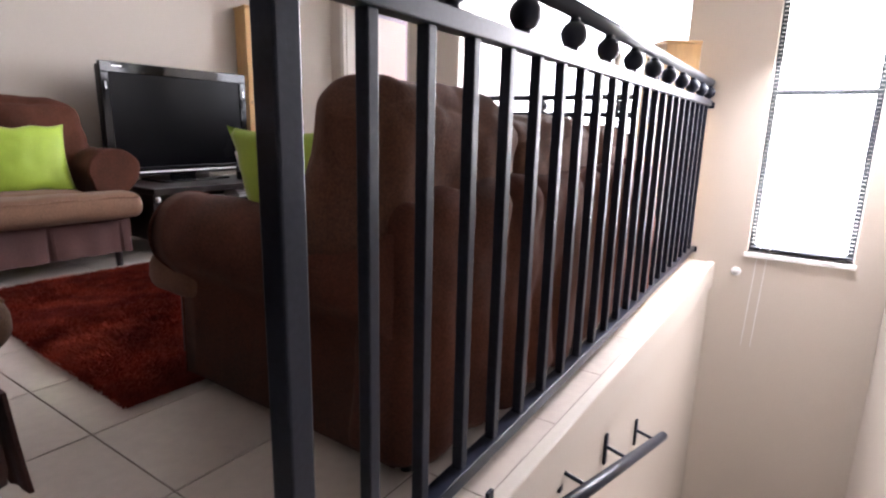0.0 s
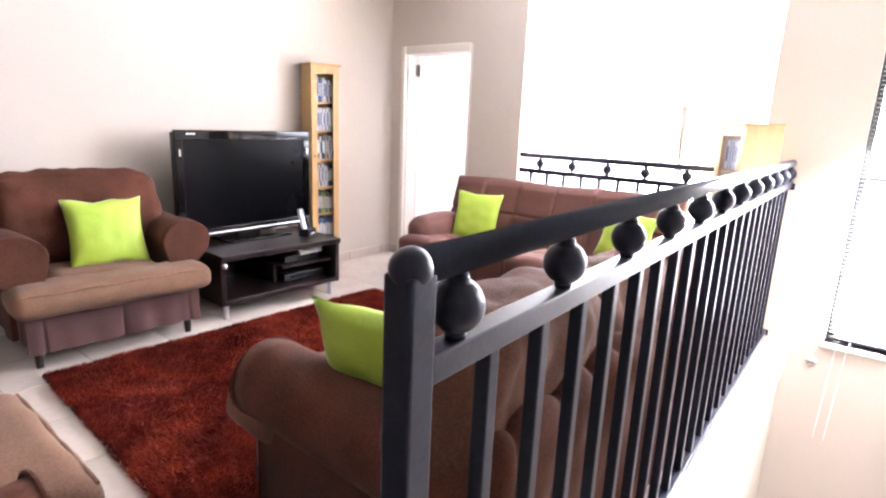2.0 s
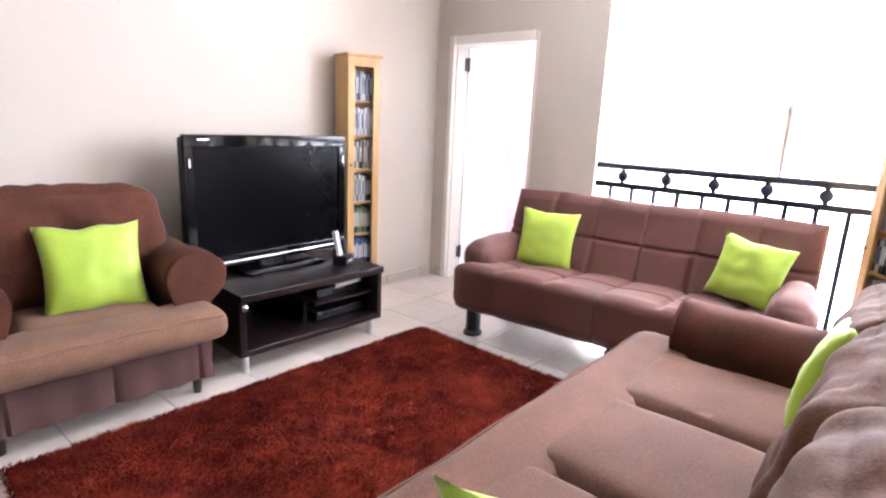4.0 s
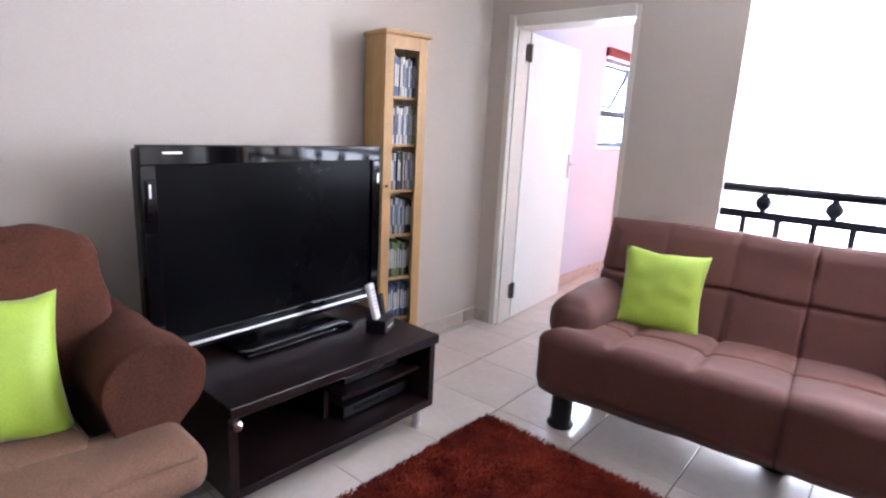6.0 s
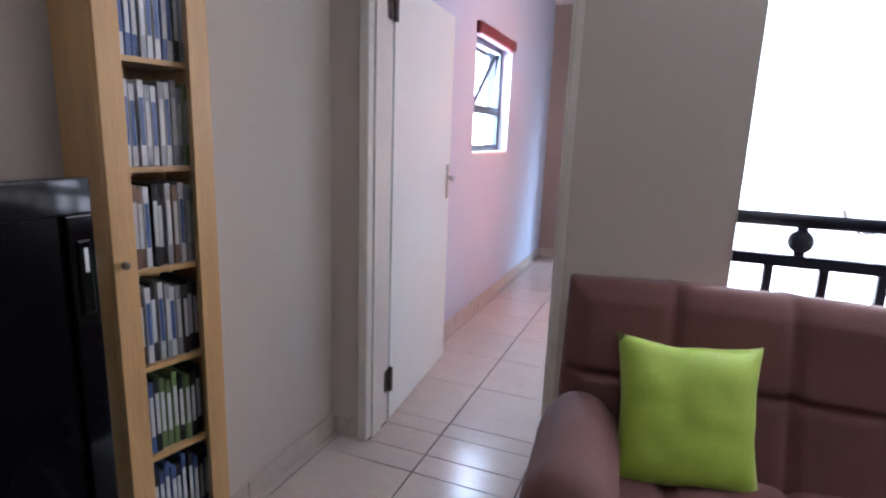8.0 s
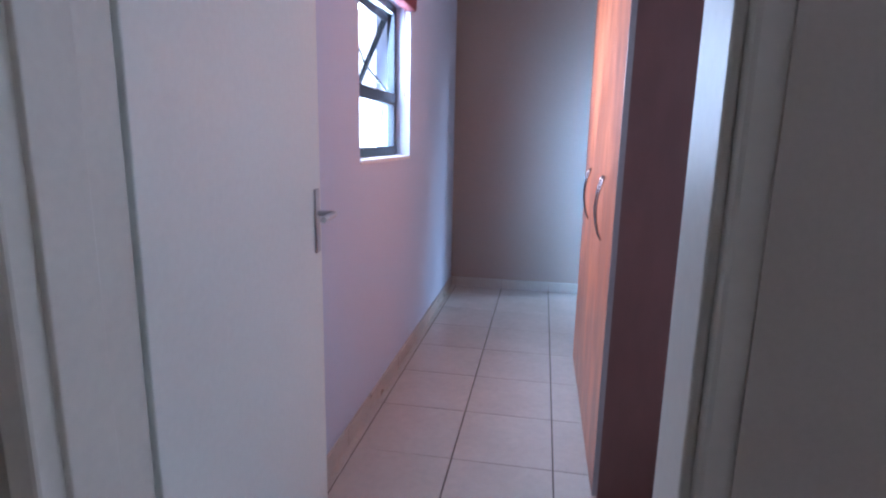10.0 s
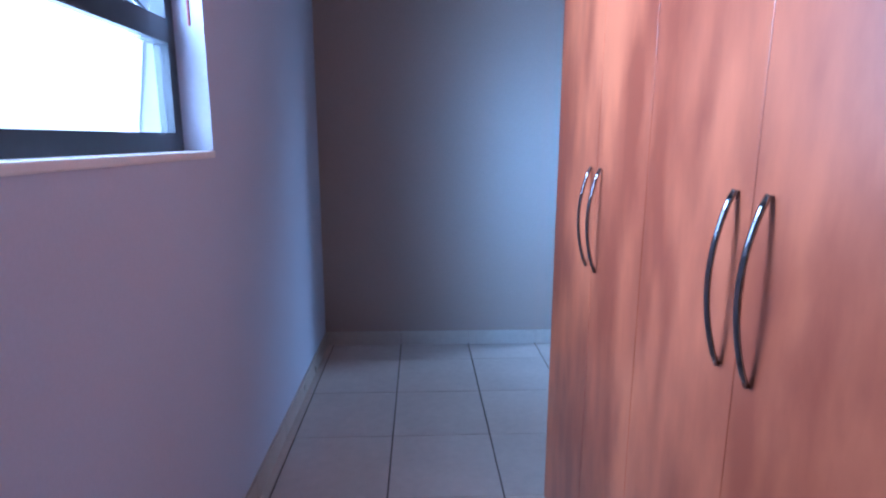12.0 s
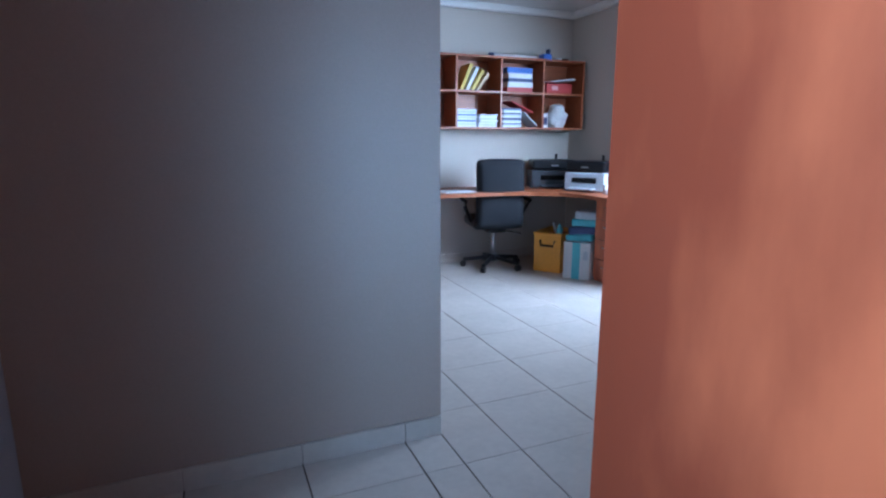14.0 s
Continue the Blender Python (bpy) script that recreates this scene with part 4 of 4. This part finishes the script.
# ---- passage wardrobes ----
def wardrobe(y0, split, y1, label):
    """A two-door built-in unit facing the passage."""
    xf, w, h = -1.985, y1 - y0, 2.35
    c = thing("wardrobe", pose(0, 0, 0), label, "wardrobe", "passage wardrobes")
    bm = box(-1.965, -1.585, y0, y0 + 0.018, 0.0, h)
    part("side", bm, M_SIDE, c, "reddish brown side panel with shade in its colour")
    part("side", box(-1.965, -1.585, y0 + w - 0.018, y0 + w, 0.0, h), M_SIDE, c, "reddish brown side panel with shade in its colour")
    part("top", box(-1.965, -1.585, y0 + 0.018, y0 + w - 0.018, h - 0.018, h), M_EDGE, c)
    part("plinth", box(-1.96, -1.94, y0 + 0.018, y0 + w - 0.018, 0, 0.06), M_CHERRY, c)
    part("back_panel", box(-1.591, -1.585, y0 + 0.018, y0 + w - 0.018, 0.0, h - 0.018), M_EDGE, c)
    if y0 < 6.5:
        part("edging", box(xf + 0.0005, -1.965, y0 - 0.0018, y0 + 0.0004, 0.012, h - 0.005), M_EDGE, c, "grey edging strip")
    cuts = (y0, split, y1)
    for k in range(2):
        a = cuts[k] + 0.0007
        b = cuts[k + 1] - 0.0007
        d = part("door", box(xf, xf + 0.018, a, b, 0.012, h - 0.005, 0.0008), M_CHERRY, c, "cherry veneered flush door")
        yh = (b - 0.036) if k == 0 else (a + 0.036)
        pts = []
        for i in range(15):
            u = i / 14
            pts.append((xf - 0.004 - 0.025 * math.sin(math.pi * u) ** 0.8, yh, 0.915 + 0.25 * u))
        part("handle", tube(pts, 0.0058, 10, ry=0.004), M_CHROME, d, "bowed chrome pull handle", smooth=True)


wardrobe(6.145, 6.494, 6.8298, "cherry wood wardrobe unit with two flush doors in the passage")
wardrobe(6.83, 7.128, 7.51, "cherry wood wardrobe unit at the passage's far end")


# ---- study ----
def desk():
    d = thing("corner_desk", pose(0, 0, 0), "long cherry wood desk wrapping the study corner", "desk")
    prof = [(-2.2, YS - 0.003), (XS - 0.003, YS - 0.003), (XS - 0.003, 10.33), (0.56, 10.33), (0.56, 10.95), (0.49, 11.14), (0.30, 11.29), (0.05, 11.36), (-2.2, 11.37)]
    bm = bmesh.new()
    f = bm.faces.new([bm.verts.new((x, y, 0.725)) for x, y in prof])
    g = bmesh.ops.extrude_face_region(bm, geom=[f])
    bmesh.ops.translate(bm, verts=[v for v in g["geom"] if isinstance(v, bmesh.types.BMVert)], vec=(0, 0, 0.032))
    part("worktop", bm, M_CHERRY_D, d)
    part("end_panel", box(-1.02, -1.0, 11.44, YS - 0.003, 0, 0.725), M_CHERRY_D, d)


desk()


def pedestal():
    p = thing("drawer_pedestal", pose(0, 0, 0), "four-drawer cherry wood pedestal under the desk", "drawers")
    x, y0, y1 = 0.69, 10.45, 10.877
    part("body", box(x + 0.018, XS - 0.06, y0, y1, 0.0, 0.724), M_CHERRY, p)
    for k in range(4):
        z = 0.03 + k * 0.173
        d = part("drawer", box(x, x + 0.018, y0 + 0.003, y1 - 0.003, z, z + 0.168, 0.002), M_CHERRY, p)
        part("handle", tube([(x - 0.002, y0 + 0.18, z + 0.11), (x - 0.022, y0 + 0.2, z + 0.11), (x - 0.022, y0 + 0.29, z + 0.11), (x - 0.002, y0 + 0.31, z + 0.11)], 0.005, 8), M_STEEL, d, "small chrome pull")


pedestal()

SHELF_X = (-1.18, -0.717, -0.254, 0.209, 0.672, 1.135)
SZ = (1.326, 1.655, 1.968)


def pigeonholes():
    s = thing("wall_shelf", pose(0, 0, 0), "cherry wood wall shelf of open pigeonholes full of papers", "shelf")
    y0 = YS - 0.29
    for z in SZ:
        part("board", box(SHELF_X[0], SHELF_X[-1] + 0.018, y0, YS - 0.01, z - 0.009, z + 0.009, 0.001), M_CHERRY_D, s)
    for x in SHELF_X:
        for z0, z1 in zip(SZ, SZ[1:]):
            part("upright", box(x, x + 0.018, y0 + 0.002, YS - 0.01, z0 + 0.009, z1 - 0.009), M_CHERRY_D, s)
    part("back_panel", box(SHELF_X[0], SHELF_X[-1] + 0.018, YS - 0.01, YS - 0.002, SZ[0] - 0.009, SZ[-1] + 0.009), M_CHERRY_D, s)


pigeonholes()
C_BLUE = plain("blue_card", (0.04, 0.14, 0.5))
C_RED = plain("red_card", (0.42, 0.03, 0.03))
C_YEL = plain("yellow_card", (0.62, 0.45, 0.08))
C_TAN = plain("manila_card", (0.5, 0.36, 0.2))
C_GREY = plain("pale_grey_plastic", (0.55, 0.6, 0.66))
C_NAVY = plain("navy_card", (0.03, 0.05, 0.14))
C_ORANGE = plain("orange_plastic", (0.75, 0.33, 0.03), 0.35)
C_CYAN = plain("turquoise_plastic", (0.12, 0.52, 0.62), 0.4)


def file_folder(x, z, lean, material, label, h=0.25, t=0.03):
    f = thing("file_folder", pose(x, YS - 0.17, z, 0, lean, 0), label, "folder", "leaning folders")
    part("pages", box(-t / 2 + 0.004, t / 2 - 0.004, -0.10, 0.095, 0.004, h - 0.01), M_PAPER, f)
    bm = box(-t / 2, -t / 2 + 0.003, -0.105, 0.10, 0, h)
    add_box(bm, t / 2 - 0.003, t / 2, -0.105, 0.10, 0, h)
    add_box(bm, -t / 2 + 0.003, t / 2 - 0.003, -0.105, -0.102, 0, h)
    part("cover", bm, material, f)


for _i, (_m, _l) in enumerate(((C_YEL, "yellow card file leaning in the shelf"), (M_PAPER, "white card file leaning in the shelf"), (C_YEL, "yellow card file leaning in the shelf"), (C_TAN, "manila card file leaning in the shelf"))):
    file_folder(-0.189 + 0.055 * _i, SZ[1] + 0.012, 24 + 4 * _i, _m, _l, 0.25 - 0.02 * _i)


def stack(x, y, z, n, w, label, mats, th=0.012, d=0.2):
    s = thing("paper_stack", pose(x, y, z), label, "papers", "stacks of papers")
    rnd = random.Random(int(x * 100 + n))
    zz = 0.0
    for k in range(n):
        t = th * rnd.uniform(0.7, 1.3)
        o = part("pad", box(-w / 2, w / 2, -d / 2, d / 2, 0, t - 0.001), mats[k % len(mats)], s)
        o.matrix_local = pose(rnd.uniform(-0.006, 0.006), rnd.uniform(-0.01, 0.01), zz, 0, 0, rnd.uniform(-4, 4))
        zz += t
    return zz


_zb = SZ[0] + 0.0095
_zm = SZ[1] + 0.0095
stack(-0.132, YS - 0.16, _zb, 11, 0.2, "stack of white and blue exercise books on the shelf", [M_PAPER, C_GREY, M_PAPER, C_BLUE], 0.014)
stack(0.097, YS - 0.16, _zb, 8, 0.19, "lower stack of pale paper pads on the shelf", [M_PAPER, C_GREY], 0.014)
stack(0.356, YS - 0.16, _zb, 12, 0.2, "tall stack of magazines on the shelf", [M_PAPER, C_GREY, C_NAVY], 0.015)
stack(0.427, YS - 0.17, _zm, 5, 0.27, "stack of ring binders in red, white and blue", [C_RED, M_PAPER, C_NAVY, M_PAPER, C_BLUE], 0.048)
_r = solid("magazine", soft_box(-0.13, 0.13, -0.1, 0.1, 0, 0.02, 0.006, 8, wrinkle=0.004), C_RED, "glossy red magazine sagging over the stack", "magazine", smooth=True)
_r.matrix_world = pose(0.458, YS - 0.17, _zb + 0.185, 0, 22, 0)
_r = solid("magazine", soft_box(-0.1, 0.1, -0.1, 0.1, 0, 0.015, 0.006, 8, wrinkle=0.004), M_PAPER, "white magazine sliding off the stack", "magazine", smooth=True)
_r.matrix_world = pose(0.554, YS - 0.17, _zb + 0.075, 0, 42, 0)
_b = thing("red_box", pose(0.874, YS - 0.17, _zm), "flat red plastic box with papers on top", "box")
part("tub", box(-0.15, 0.15, -0.1, 0.1, 0, 0.10, 0.01), C_RED, _b)
part("label", box(-0.09, -0.02, -0.103, -0.1, 0.03, 0.07), plain("pink_label", (0.6, 0.3, 0.3)), _b)
_r = solid("loose_paper", soft_box(-0.14, 0.14, -0.1, 0.1, 0, 0.02, 0.008, 8, wrinkle=0.008), M_PAPER, "loose white papers on the red box", "papers", smooth=True)
_r.matrix_world = pose(0.925, YS - 0.17, _zm + 0.118, 0, -6, 0)
_b = solid("plastic_bag", soft_box(-0.09, 0.09, -0.08, 0.08, 0, 0.20, 0.06, 12, (0.01, 0.01, 0.03), 0.025, 12), M_PAPER, "crumpled white plastic bag on the shelf", "bag", smooth=True)
_b.matrix_world = pose(0.925, YS - 0.16, _zb)
_b = thing("label_roll", pose(0.747, YS - 0.17, _zb), "white box with dark print on the shelf", "box")
part("carton", box(-0.04, 0.04, -0.05, 0.05, 0, 0.14, 0.003), M_PAPER, _b)
part("print", box(-0.02, 0.03, -0.052, -0.05, 0.03, 0.10), C_NAVY, _b)
# on top of the shelf
_zt = SZ[2] + 0.0095
_b = thing("rolled_chart", pose(0.427, YS - 0.18, _zt), "long rolled chart lying on the shelf", "paper roll")
part("roll", tube([(-0.25, 0, 0.022), (0.25, 0.02, 0.022)], 0.018, 12), M_PAPER, _b, smooth=True)
part("end_cap", tube([(-0.29, -0.003, 0.022), (-0.25, 0, 0.022)], 0.022, 12), C_NAVY, _b)
_b = thing("punch", pose(0.763, YS - 0.17, _zt), "blue paper punch on the shelf", "hole punch")
part("base", box(-0.05, 0.05, -0.05, 0.05, 0, 0.06, 0.01), C_BLUE, _b)
part("lever", box(0.02, 0.04, -0.03, 0.03, 0.06, 0.11, 0.005), C_NAVY, _b)
_b = thing("tape_roll", pose(0.895, YS - 0.17, _zt), "small pale tape roll on the shelf", "tape")
part("roll", lathe([(0.02, 0), (0.045, 0), (0.045, 0.03), (0.02, 0.03)], 20), M_PAPER, _b)
_b = thing("tape_roll", pose(0.996, YS - 0.17, _zt), "small dark tape roll on the shelf", "tape")
part("roll", lathe([(0.015, 0), (0.035, 0), (0.035, 0.03), (0.015, 0.03)], 20), M_BLACK, _b)


M_CHAIR = mat("black_chair_fabric", (0.006, 0.007, 0.011), 0.85, var=0.2, grain=200, bump=0.3)


def office_chair():
    c = thing("office_chair", pose(0.08, 11.48, 0, 0, 0, -12), "high-backed black fabric office chair on castors", "office chair")
    part("backrest", soft_box(-0.225, 0.225, -0.05, 0.06, 0.42, 1.04, 0.045, 14, (0, 0.02, 0.01), 0.004), M_CHAIR, c, smooth=True)
    part("seat", soft_box(-0.24, 0.24, 0.0, 0.46, 0.40, 0.50, 0.04, 12, (0, 0, 0.012), 0.004), M_BLACK, c, smooth=True)
    part("column", tube([(0, 0.2, 0.10), (0, 0.2, 0.40)], 0.028, 14), M_STEEL, c, smooth=True)
    part("mechanism", box(-0.09, 0.09, 0.08, 0.30, 0.355, 0.405, 0.01), M_BLACK, c)
    part("tilt_lever", tube([(0.09, 0.15, 0.37), (0.26, 0.14, 0.33)], 0.006, 8), M_BLACK, c)
    for sg in (-1, 1):
        part("armrest", tube([(sg * 0.24, 0.12, 0.46), (sg * 0.30, 0.13, 0.60), (sg * 0.31, 0.05, 0.66), (sg * 0.30, 0.30, 0.67), (sg * 0.28, 0.36, 0.64)], 0.017, 10), M_BLACK, c, smooth=True)
    part("hub", lathe([(0.045, 0.07), (0.05, 0.09), (0.035, 0.13)], 16, (0, 0.2, 0)), M_BLACK, c)
    for k in range(5):
        a = math.radians(72 * k + 20)
        e = Vector((0.29 * math.cos(a), 0.2 + 0.29 * math.sin(a), 0.07))
        sp = part("spoke", tube([(0, 0.2, 0.105), e], 0.02, 8), M_BLACK, c)
        part("castor", tube([(e.x - 0.02 * math.sin(a), e.y + 0.02 * math.cos(a), 0.03), (e.x + 0.02 * math.sin(a), e.y - 0.02 * math.cos(a), 0.03)], 0.03, 14), M_BLACK, sp)


office_chair()


def printer(m, w, d, h, body, top, label):
    p = thing("printer", m, label, "printer")
    part("body", box(-w / 2, w / 2, -d / 2, d / 2, 0, h * 0.62, 0.012), body, p)
    part("lid", box(-w / 2 + 0.01, w / 2 - 0.01, -d / 2 + 0.01, d / 2 - 0.005, h * 0.64, h, 0.02), top, p)
    part("slot", box(-w * 0.3, w * 0.3, -d / 2 - 0.004, -d / 2 + 0.003, h * 0.28, h * 0.45), M_GLOSS, p)
    part("output_tray", box(-w * 0.3, w * 0.3, -d / 2 - 0.10, -d / 2, h * 0.06, h * 0.12, 0.004), body, p)
    part("maker_bar", box(-0.035, 0.035, -d / 2 - 0.002, -d / 2 + 0.004, h * 0.78, h * 0.82), M_STEEL, p)
    part("paper_guide", box(w * 0.1, w * 0.16, d * 0.2, d * 0.22, h, h + 0.05), M_BLACK, p)


printer(pose(0.80, 11.74, 0.757, 0, 0, -23), 0.44, 0.34, 0.27, mat("dark_slate_plastic", (0.045, 0.05, 0.06), 0.4), M_BLACK, "dark grey desktop printer in the desk corner")
printer(pose(0.93, 11.24, 0.757, 0, 0, -65), 0.40, 0.36, 0.27, C_GREY, M_BLACK, "pale grey multifunction printer with a black scanner lid")
_b = thing("mug", pose(0.78, 10.86, 0.757), "small white mug on the desk", "mug")
part("cup", lathe([(0.0, 0.0), (0.03, 0.0), (0.035, 0.085), (0.032, 0.085), (0.028, 0.006), (0, 0.006)], 20), M_PAPER, _b, smooth=True)
part("ear", tube([(0.033, 0, 0.07), (0.055, 0, 0.06), (0.055, 0, 0.035), (0.033, 0, 0.02)], 0.005, 8), M_PAPER, _b)
stack(-0.32, 11.58, 0.757, 2, 0.3, "loose sheets of paper on the desk", [M_PAPER], 0.004, 0.22)


def crate():
    c = thing("plastic_crate", pose(0.65, 11.41, 0, 0, 0, -55), "orange plastic storage tub full of odds and ends", "storage tub")
    w, d, h = 0.13, 0.20, 0.36
    bm = wall_panel("x", -w, w, 0.01, h, -d, -d + 0.006)
    for q in (wall_panel("x", -w, w, 0.01, h, d - 0.006, d), wall_panel("y", -d + 0.006, d - 0.006, 0.01, h, -w, -w + 0.006), wall_panel("y", -d + 0.006, d - 0.006, 0.01, h, w - 0.006, w)):
        me = bpy.data.meshes.new("join")
        q.to_mesh(me)
        bm.from_mesh(me)
        bpy.data.meshes.remove(me)
        q.free()
    add_box(bm, -w, w, -d, d, 0, 0.01)
    part("tub", bm, C_ORANGE, c)
    part("rim", tube([(-w, -d, h), (w, -d, h), (w, d, h), (-w, d, h)], 0.012, 8, True), C_ORANGE, c)
    part("handle", tube([(-0.07, -d - 0.004, h - 0.06), (-0.06, -d - 0.015, h - 0.11), (0.06, -d - 0.015, h - 0.11), (0.07, -d - 0.004, h - 0.06)], 0.01, 8), M_BLACK, c, "dark grip")
    part("filling", soft_box(-w + 0.03, w - 0.03, -d + 0.03, d - 0.03, 0.1, h - 0.03, 0.04, 12, (0, 0, 0.02), 0.016, 10), C_RED, c, "red cloth and clutter", smooth=True)
    part("brush", tube([(0.02, 0, h - 0.05), (0.0, -0.06, h + 0.09)], 0.012, 10), M_PAPER, c)
    part("bottle", lathe([(0.03, 0), (0.03, 0.1), (0.012, 0.13), (0.012, 0.15)], 14, (0.08, -0.1, h - 0.06)), C_CYAN, c)


crate()


def carton():
    c = thing("cardboard_box", pose(0.69, 11.04, 0, 0, 0, -55), "white cardboard box with turquoise packets piled in it", "box")
    part("box_body", box(-0.12, 0.12, -0.15, 0.13, 0, 0.33, 0.004), M_PAPER, c)
    part("tape", box(-0.04, 0.03, -0.153, -0.15, 0.0, 0.33), C_CYAN, c)
    part("print", box(0.06, 0.10, -0.152, -0.15, 0.18, 0.26), C_GREY, c)
    for k in range(4):
        o = part("packet", soft_box(-0.13, 0.11, -0.09, 0.09, 0, 0.07, 0.02, 8, wrinkle=0.008, seed=k), (C_CYAN, C_NAVY, C_CYAN, C_GREY)[k], c, smooth=True)
        o.matrix_local = pose(0.02 * k, 0.0, 0.325 + 0.068 * k, 0, -6 + 3 * k, 4 * k)


carton()
_b = thing("wall_socket", pose(-0.45, YS, 0.42), "white double wall socket under the desk", "socket")
part("plate", box(-0.06, 0.06, -0.008, 0, -0.04, 0.04, 0.003), M_PAPER, _b)
for _x in (-0.03, 0.03):
    part("outlet", lathe([(0.014, 0), (0.014, 0.002)], 12), C_GREY, _b).matrix_local = pose(_x, -0.008, 0, 90, 0, 0)


# ---- fittings in the bright void ----
def chandelier():
    c = thing("chandelier", pose(-0.622, 6.15, -0.08), "slender scrolled iron chandelier hanging in the bright void", "chandelier")
    part("chain", tube([(0, 0, 1.72), (0, 0, H + 0.08)], 0.004, 6), M_BRASS, c)
    part("column", lathe([(0.012, 1.0), (0.03, 1.05), (0.015, 1.12), (0.032, 1.30), (0.036, 1.58), (0.05, 1.60), (0.02, 1.66), (0.008, 1.72)], 14), M_BRASS, c, smooth=True)
    for k in range(6):
        a = math.radians(60 * k + 15)
        ca, sa = math.cos(a), math.sin(a)
        arm = part("arm", tube([(r * ca, r * sa, z) for r, z in ((0.02, 1.1), (0.10, 1.0), (0.20, 0.98), (0.28, 1.04), (0.30, 1.10))], 0.007, 8), M_BRASS, c)
        part("cup", lathe([(0.01, 0), (0.03, 0.02), (0.012, 0.03), (0.012, 0.10), (0.0, 0.11)], 10, (0.30 * ca, 0.30 * sa, 1.10)), M_PAPER, arm)


chandelier()

# ---- skirting tiles and floor tiles ----
P = 0.412
GX, GY = -2.534, 8.352
G = 0.002


def skirting(name, pieces, label):
    s = thing(name, pose(0, 0, 0), label, "skirting", kind="structure")
    for x0, x1, y0, y1 in pieces:
        part("tile", box(x0, x1, y0, y1, 0.0, 0.085, 0.002, 1), M_SKIRT, s)


def run_y(x0, x1, a, b):
    out, k = [], math.ceil((a - GY) / P)
    cuts = [a] + [GY + P * i for i in range(k, k + 60) if a + 0.02 < GY + P * i < b - 0.02] + [b]
    return [(x0, x1, p + 0.0015, q - 0.0015) for p, q in zip(cuts, cuts[1:])]


def run_x(y0, y1, a, b):
    k = math.ceil((a - GX) / P)
    cuts = [a] + [GX + P * i for i in range(k, k + 60) if a + 0.02 < GX + P * i < b - 0.02] + [b]
    return [(p + 0.0015, q - 0.0015, y0, y1) for p, q in zip(cuts, cuts[1:])]


skirting("baseboard", run_y(XW, XW + 0.012, -1.4, YN) + run_x(YN - 0.012, YN, XW + 0.012, -2.85) + run_x(YN - 0.012, YN, -2.02, -1.512), "beige tile skirting round the living room")
skirting("baseboard_passage", run_y(XW, XW + 0.012, YN + 0.18, YE) + run_x(YE - 0.012, YE, XW + 0.012, -1.549), "beige tile skirting along the passage")
skirting("baseboard_study", run_x(YS - 0.012, YS, -3.0, XS) + run_y(XS - 0.012, XS, 6.75, YS - 0.012), "beige tile skirting round the study")

_shared = {}


def lay(x0, x1, y0, y1):
    """Tiles on the common grid, cut where they meet the room's edges."""
    i0, i1 = math.floor((x0 - GX) / P), math.ceil((x1 - GX) / P)
    j0, j1 = math.floor((y0 - GY) / P), math.ceil((y1 - GY) / P)
    for i in range(i0, i1):
        for j in range(j0, j1):
            a, b = max(x0, GX + P * i), min(x1, GX + P * (i + 1))
            c, d = max(y0, GY + P * j), min(y1, GY + P * (j + 1))
            if b - a < 0.02 or d - c < 0.02:
                continue
            key = (round(b - a, 3), round(d - c, 3))
            if key not in _shared:
                w, h = key
                bm = box(-w / 2 + 1.4 * G, w / 2 - 1.4 * G, -h / 2 + 0.8 * G, h / 2 - 0.8 * G, -0.006, 0.0, 0.0012, 1)
                _shared[key] = part("tile", bm, M_TILE, floor)
                o = _shared[key]
            else:
                o = _shared[key].copy()
                scene.collection.objects.link(o)
            o.location = ((a + b) / 2, (c + d) / 2, 0)


lay(XW, XL - 0.03, -0.6, YN)
lay(XL - 0.03, XE, -0.6, 1.15)
lay(-2.806, -2.06, YN, YN + 0.17)
lay(XW, -1.549, YN + 0.17, YE)
lay(-1.549, XS, 6.75, YS)
